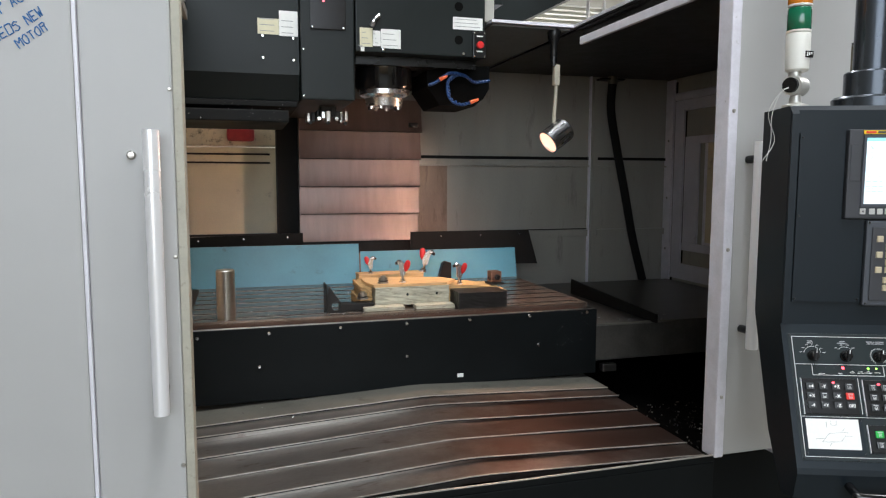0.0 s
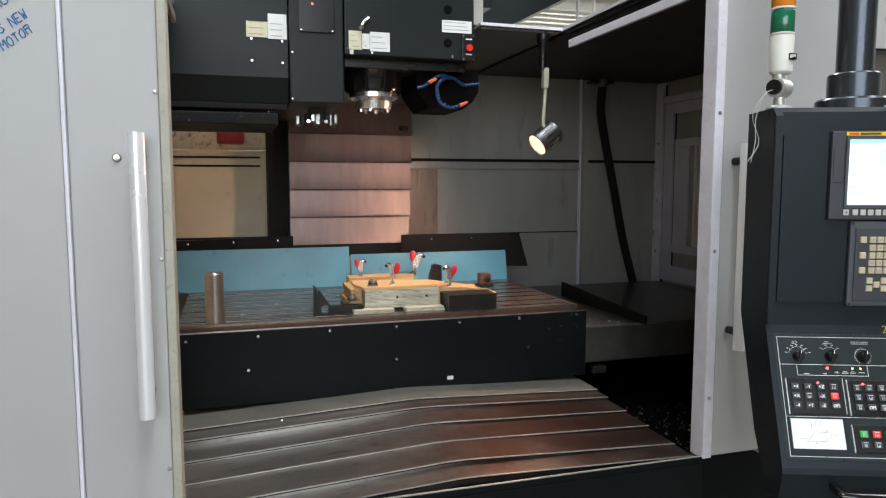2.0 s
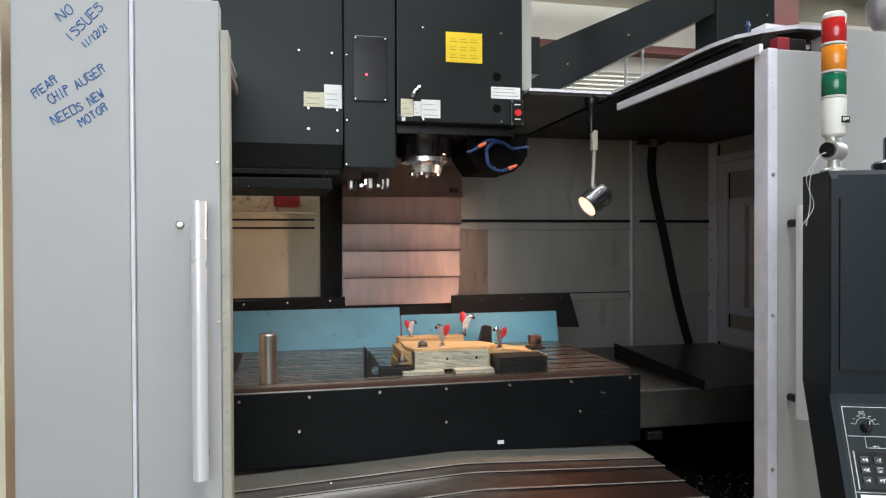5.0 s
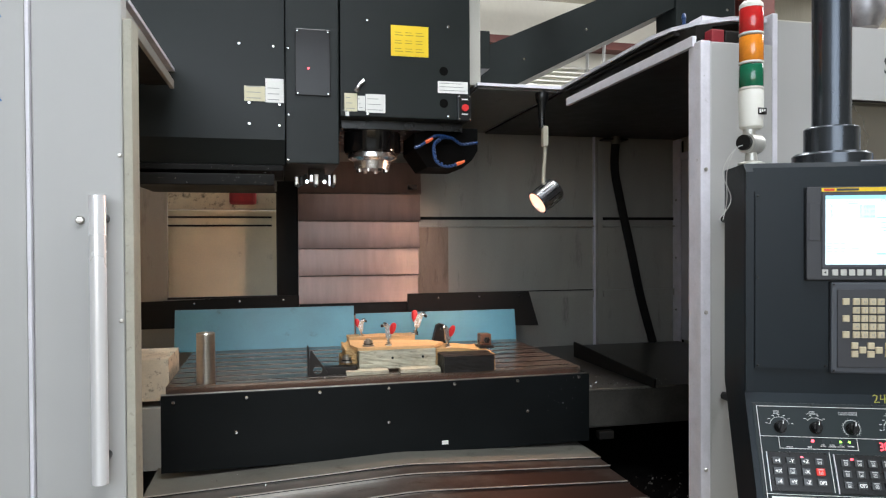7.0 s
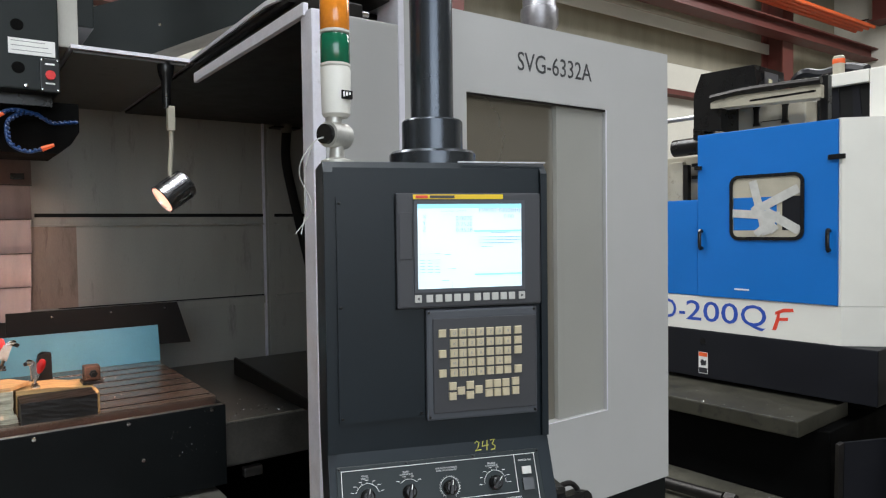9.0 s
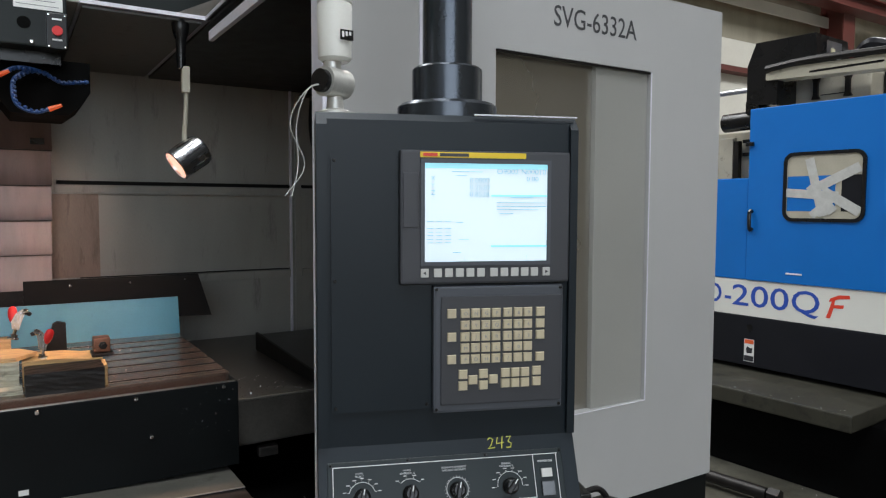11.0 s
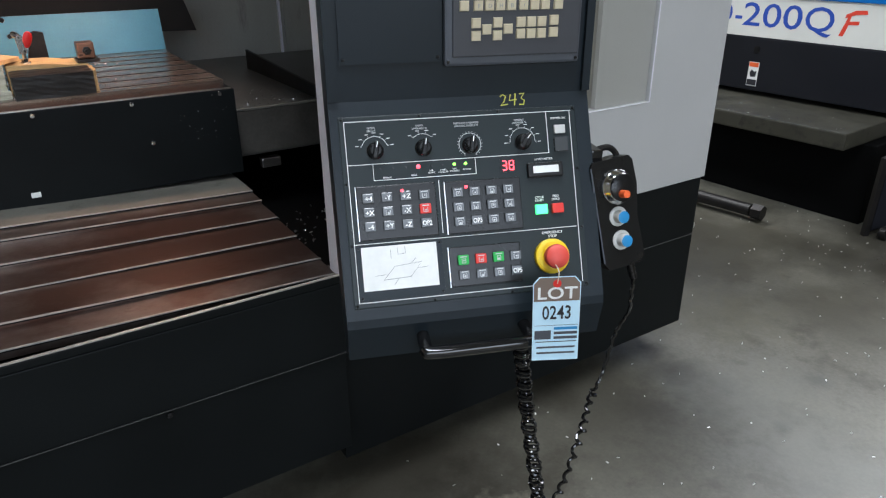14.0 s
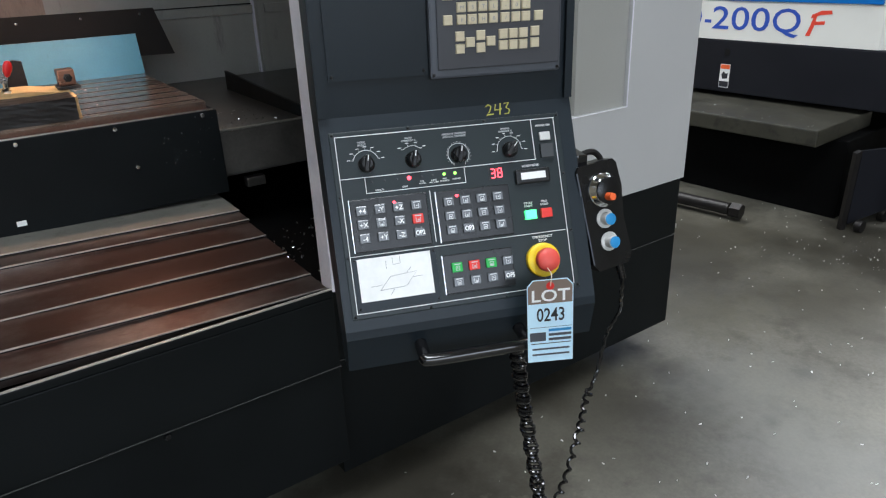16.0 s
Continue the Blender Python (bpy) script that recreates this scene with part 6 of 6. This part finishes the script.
bp("lower_skirt", box(BM(), (0.0, -1.33, 0.60), (1.9, 1.6, 0.986), 0.01), SLATE, label="dark slate lower skirt")
# bed colour holds the shade below the overhanging tray
bp("bed", box(BM(), (-0.30, -1.15, FZ), (1.5, 1.6, 0.454), 0.01), VOID, label="machine bed blackened for the shade under the tray")
bp("drip_tray", box(BM(), (-0.60, -1.075, 0.457), (0.2, 1.6, 0.566), 0.012), CREAM2, label="dusty steel tray")
bp("white_band", prism(BM(), [(0.0, -1.10), (0.22, -1.34), (1.9, -1.34), (1.9, 1.6), (0.0, 1.6)], "z", 0.990, 1.264), WHITE, label="white painted band")
bp("white_corner", prism(BM(), [(0.0, -1.082), (0.0, -1.10), (0.22, -1.34), (1.9, -1.34), (1.9, -1.0), (0.1, -1.0)], "z", 1.267, 2.575), WHITE, label="white painted corner")
bd = bp("door", box(BM(), (-0.012, -1.078, 1.269), (0.03, -0.018, 2.57), 0.006), MBLUE, label="bright blue sliding door")
for s in (-0.055, -1.025):
    bp("handle", tube(BM(), [(-0.01, s, 1.66), (-0.045, s, 1.665), (-0.045, s, 1.79), (-0.01, s, 1.795)], 0.014, 8, 3), BLACK, bd, smooth=True)
bp("latch", box(BM(), (-0.035, -1.13, 2.29), (-0.013, -1.02, 2.325), 0.004), BLACK, bd)
bp("latch", box(BM(), (-0.035, -0.06, 2.29), (-0.013, 0.0, 2.32), 0.004), BLACK, bd)


def rounded(y0, y1, z0, z1, r, n=6):
    pts = []
    for cy, cz, a0 in ((y1 - r, z1 - r, 0), (y0 + r, z1 - r, 90), (y0 + r, z0 + r, 180), (y1 - r, z0 + r, 270)):
        pts += [(cy + r * math.cos(radians(a0 + 90 * k / n)), cz + r * math.sin(radians(a0 + 90 * k / n))) for k in range(n + 1)]
    return pts


out, inn = rounded(-0.856, -0.296, 1.725, 2.222, 0.07), rounded(-0.832, -0.320, 1.75, 2.198, 0.05)
bm = BM()
rings = [[bm.verts.new((x, *p)) for p in ps] for x, ps in ((-0.013, out), (-0.026, out), (-0.026, inn), (-0.013, inn))]
for a, b in zip(rings, rings[1:] + rings[:1]):
    for k in range(len(a)):
        bm.faces.new((a[k], a[(k + 1) % len(a)], b[(k + 1) % len(a)], b[k]))
bmesh.ops.recalc_face_normals(bm, faces=bm.faces)
wn = bp("window_seal", bm, BLACK, bd, "black rubber window seal")
bp("window_pane", prism(BM(), inn, "x", -0.0165, -0.0135), CREAM, bd, "pale window pane")
bp("view_patch", box(BM(), (-0.0175, -0.83, 1.80), (-0.0168, -0.70, 2.05)), SLATE, bd)
bp("view_patch", box(BM(), (-0.0175, -0.66, 1.80), (-0.0168, -0.325, 2.05)), MBLUE, bd)
for cy, cz, l, w, a in ((-0.53, 1.97, 0.42, 0.062, 75.8), (-0.49, 1.92, 0.385, 0.062, 4.4), (-0.665, 2.03, 0.34, 0.066, -26), (-0.70, 1.87, 0.29, 0.066, 31), (-0.57, 1.89, 0.25, 0.07, 50), (-0.575, 1.83, 0.19, 0.055, -41)):
    bm = box(BM(), (-0.0190, -l / 2, -w / 2), (-0.0178, l / 2, w / 2))
    bm.transform(Matrix.Translation((-0.0003 * len(bd.children), cy, cz)) @ Matrix.Rotation(radians(a), 4, "X"))
    bp("tape_strip", bm, TAPE, bd, "silver tape strip")
bp("door_dent", box(BM(), (-0.016, -0.45, 1.335), (-0.0125, -0.33, 1.348), 0.002), GREY_EDGE, bd)
bp("left_cover", box(BM(), (0.0, -0.012, 1.269), (0.04, 1.6, 2.05), 0.006), MBLUE, label="bright blue side cover")
for words, y, span in (("D", 0.335, 0.135), ("-", 0.165, 0.055), ("200", 0.102, 0.447), ("Q", -0.365, 0.200)):
    base = Matrix.Translation((-0.0015, y, 1.136)) @ Matrix.Rotation(radians(-90), 4, "Z") @ FRONT
    text(words, 0.232, BLUEL, bl, BINV @ base, "machine_lettering", local=True, align="LEFT", fit=span, bold=0.001)
bm = BM()
for pts in ([(0.0, 0.0), (0.030, 0.0), (0.052, 0.075), (0.060, 0.135), (0.042, 0.135), (0.024, 0.070)], [(0.026, 0.140), (0.020, 0.115), (0.085, 0.140), (0.158, 0.148), (0.152, 0.172), (0.085, 0.168)], [(0.048, 0.074), (0.052, 0.096), (0.118, 0.102), (0.116, 0.078)]):
    prism(bm, [(-0.620 - u, 1.052 + v) for u, v in pts], "x", -0.0022, -0.0008)
bp("machine_lettering", bm, REDL)
lb = bp("warning_label", box(BM(), (-0.003, -0.10, 0.635), (-0.0005, -0.02, 0.81)), PAPER, label="small warning label")
bp("label_band", box(BM(), (-0.0042, -0.097, 0.775), (-0.0032, -0.023, 0.807)), ORANGE, lb)
bp("label_mark", prism(BM(), [(-0.085, 0.705), (-0.045, 0.700), (-0.035, 0.73), (-0.05, 0.755), (-0.07, 0.74), (-0.088, 0.748)], "x", -0.0042, -0.0032), DINK, lb)
bp("label_foot", box(BM(), (-0.0042, -0.097, 0.640), (-0.0032, -0.023, 0.682)), DINK, lb)
bp("plug", rod(BM(), (-0.004, -0.06, 0.90), (0.01, -0.06, 0.90), 0.025), BLACK, smooth=True)
bp("tall_cabinet", box(BM(), (0.42, -1.33, 2.58), (1.9, -1.12, 2.966), 0.01), WHITE, label="white upper cabinet")
bp("cabinet_lintel", box(BM(), (0.42, -1.118, 2.872), (1.9, -0.80, 2.966), 0.008), WHITE, label="white upper lintel")
bp("side_handle", tube(BM(), [(0.36, -1.34, 1.64), (0.36, -1.39, 1.645), (0.36, -1.39, 1.80), (0.36, -1.34, 1.805)], 0.013, 8, 3), BLACK, smooth=True)
bp("curtain", box(BM(), (0.47, -1.118, 2.575), (0.50, -0.74, 2.871), 0.004), RUBBER, label="black hanging curtain")
# paler slate shapes draw reflections on the black curtain
for k, s_ in enumerate((-0.86, -1.0)):
    bp("curtain_reflection", prism(BM(), [(s_, 2.58), (s_ - 0.05 - 0.01 * k, 2.58), (s_ - 0.035, 2.86), (s_ + 0.01, 2.86)], "x", 0.462, 0.469), SLATE)
bp("motor_box", prism(BM(), [(0.035, 2.62), (-0.20, 2.585), (-0.20, 2.80), (-0.49, 2.87), (-0.47, 3.06), (-0.03, 3.065), (0.035, 2.90)], "x", 0.02, 0.50), BLACK, label="black motor box")
bp("motor_plate", box(BM(), (0.14, -0.4925, 2.90), (0.36, -0.4905, 3.02)), GALV, label="pale grey end plate")
bp("box_label", box(BM(), (0.20, -0.4945, 2.91), (0.26, -0.493, 2.97)), CREAML)
rail = prism(BM(), [(-0.13, 2.77), (-0.13, 2.815), (-0.22, 2.845), (-0.96, 2.825), (-0.96, 2.735), (-0.24, 2.765)], "x", -0.01, 0.14)
bp("travel_rail", rail, CREAM, label="dusty cream travel rail")
bp("rail_cable", tube(BM(), [(-0.02, -0.14, 2.85), (-0.02, -0.40, 2.868), (-0.02, -0.70, 2.862), (-0.02, -0.97, 2.85)], 0.026, 8, 4), IRON, smooth=True)
bp("rail_gap", box(BM(), (-0.0125, -0.93, 2.778), (-0.0105, -0.45, 2.792)), BLACK)
bp("head_casting", box(BM(), (0.30, -0.73, 2.575), (1.3, -0.05, 2.79), 0.012), CREAM, label="cream painted casting")
for s_ in (-0.355, -0.58):
    bp("casting_clip", prism(BM(), [(s_ - 0.03, 2.63), (s_ + 0.03, 2.63), (s_ + 0.02, 2.66), (s_ + 0.02, 2.75), (s_ + 0.03, 2.79), (s_ - 0.03, 2.79), (s_ - 0.015, 2.75), (s_ - 0.015, 2.66)], "x", 0.28, 0.299), IRON)
bp("casting_joint", box(BM(), (0.292, -0.55, 2.655), (0.299, -0.385, 2.661)), IRON)
bp("head_post", box(BM(), (0.05, -0.985, 2.575), (0.12, -0.93, 2.90), 0.006), BLACK)
bp("cable_bundle", tube(BM(), [(0.6, -0.50, 2.96), (0.55, -0.60, 3.03), (0.6, -0.72, 3.01), (0.7, -0.85, 3.05), (0.65, -1.02, 3.0)], 0.045, 8, 5), SLATE, smooth=True)
bp("beacon", lathe(BM(), Matrix.Translation((0.5, -0.882, 0)), [(0.04, 2.967), (0.04, 3.04), (0.042, 3.05), (0.042, 3.10), (0.03, 3.112)], 16), CREAM, smooth=True, label="small beacon with an orange band")
bp("beacon_band", lathe(BM(), Matrix.Translation((0.5, -0.882, 0)), [(0.0425, 3.052), (0.0435, 3.055), (0.0435, 3.085), (0.0425, 3.088)], 16), ORANGE, smooth=True)
bp("side_motor", rod(BM(), (0.30, 0.384, 2.519), (0.30, 0.052, 2.529), 0.075, seg=18), BLACK, smooth=True, label="black side motor")
bp("motor_terminal", box(BM(), (0.22, 0.164, 2.569), (0.38, 0.052, 2.669), 0.01), BLACK)
bp("side_frame", box(BM(), (0.40, 0.370, 1.3), (0.46, 0.494, 2.409), 0.006), CREAM, label="cream side frame")
bp("frame_gap", box(BM(), (0.398, 0.320, 1.3), (0.45, 0.365, 2.379)), IRON)
for z in (2.361, 2.253):
    bp("side_bar", box(BM(), (0.44, -0.1, z), (0.47, 0.310, z + 0.03), 0.004), IRON)
bp("cream_panel", box(BM(), (0.475, -0.1, 1.3), (0.6, 1.5, 2.459), 0.01), CREAM, label="cream back panel")
bp("side_conduit", rod(BM(), (0.6, -0.1, 2.822), (0.6, 1.4, 2.822), 0.022, seg=10), GALV, smooth=True)
jk = solo("levelling_jack", rod(BM(), (5.235, 4.1, FZ + 0.07), (5.345, 3.37, FZ + 0.07), 0.042), IRON, "oily steel jack tube lying by the blue machine", "jack", smooth=True)
solo("jack_nut", rod(BM(), (5.347, 3.355, FZ + 0.07), (5.357, 3.285, FZ + 0.07), 0.052, seg=6), IRON, "hexagon nut on the jack tube", "nut")
cv = thing("chip_conveyor", "dark chip conveyor with slate side plate", "conveyor", (6.4, 2.3, FZ))
bm = prism(BM(), [(0.05, FZ + 0.03), (0.06, 0.44), (1.0, 0.46), (1.0, 0.24)], "y", 0.0, 0.02)
bm.transform(pose(5.70, 2.80, 0, 0, 0, -26))
part("side_plate", bm, SLATE, cv, "slate painted side plate")
bm = prism(BM(), [(0.0, FZ), (0.01, 0.43), (0.045, 0.445), (0.035, FZ)], "y", -0.012, 0.022)
bm.transform(pose(5.70, 2.80, 0, 0, 0, -26))
part("plate_frame", bm, IRON, cv, "worn grey plate frame")
for x in (5.75, 6.05):
    part("caster", rod(BM(), (x, 2.68, FZ + 0.04), (x, 2.72, FZ + 0.04), 0.04), IRON, cv, smooth=True)
part("shelf", box(BM(), (5.95, 2.05, 0.78), (7.4, 2.60, 0.83), 0.004), SLATE, cv, "dusty shelf")
part("shelf_bracket", box(BM(), (5.98, 2.10, 0.46), (7.4, 2.62, 0.56), 0.006), SLATE, cv)
part("upright", box(BM(), (6.1, 2.5, FZ), (6.2, 2.62, 0.78), 0.004), SLATE, cv)
part("upright", box(BM(), (7.0, 2.2, FZ), (7.1, 2.3, 0.78), 0.004), SLATE, cv)
solo("steel_drum", lathe(BM(), Matrix.Translation((5.95, 2.08, FZ)), [(0.27, 0), (0.28, 0.02), (0.28, 0.24), (0.288, 0.25), (0.28, 0.26), (0.28, 0.5), (0.286, 0.51), (0.27, 0.515)], 36), GALV, "grey steel drum on the floor", "drum", smooth=True)
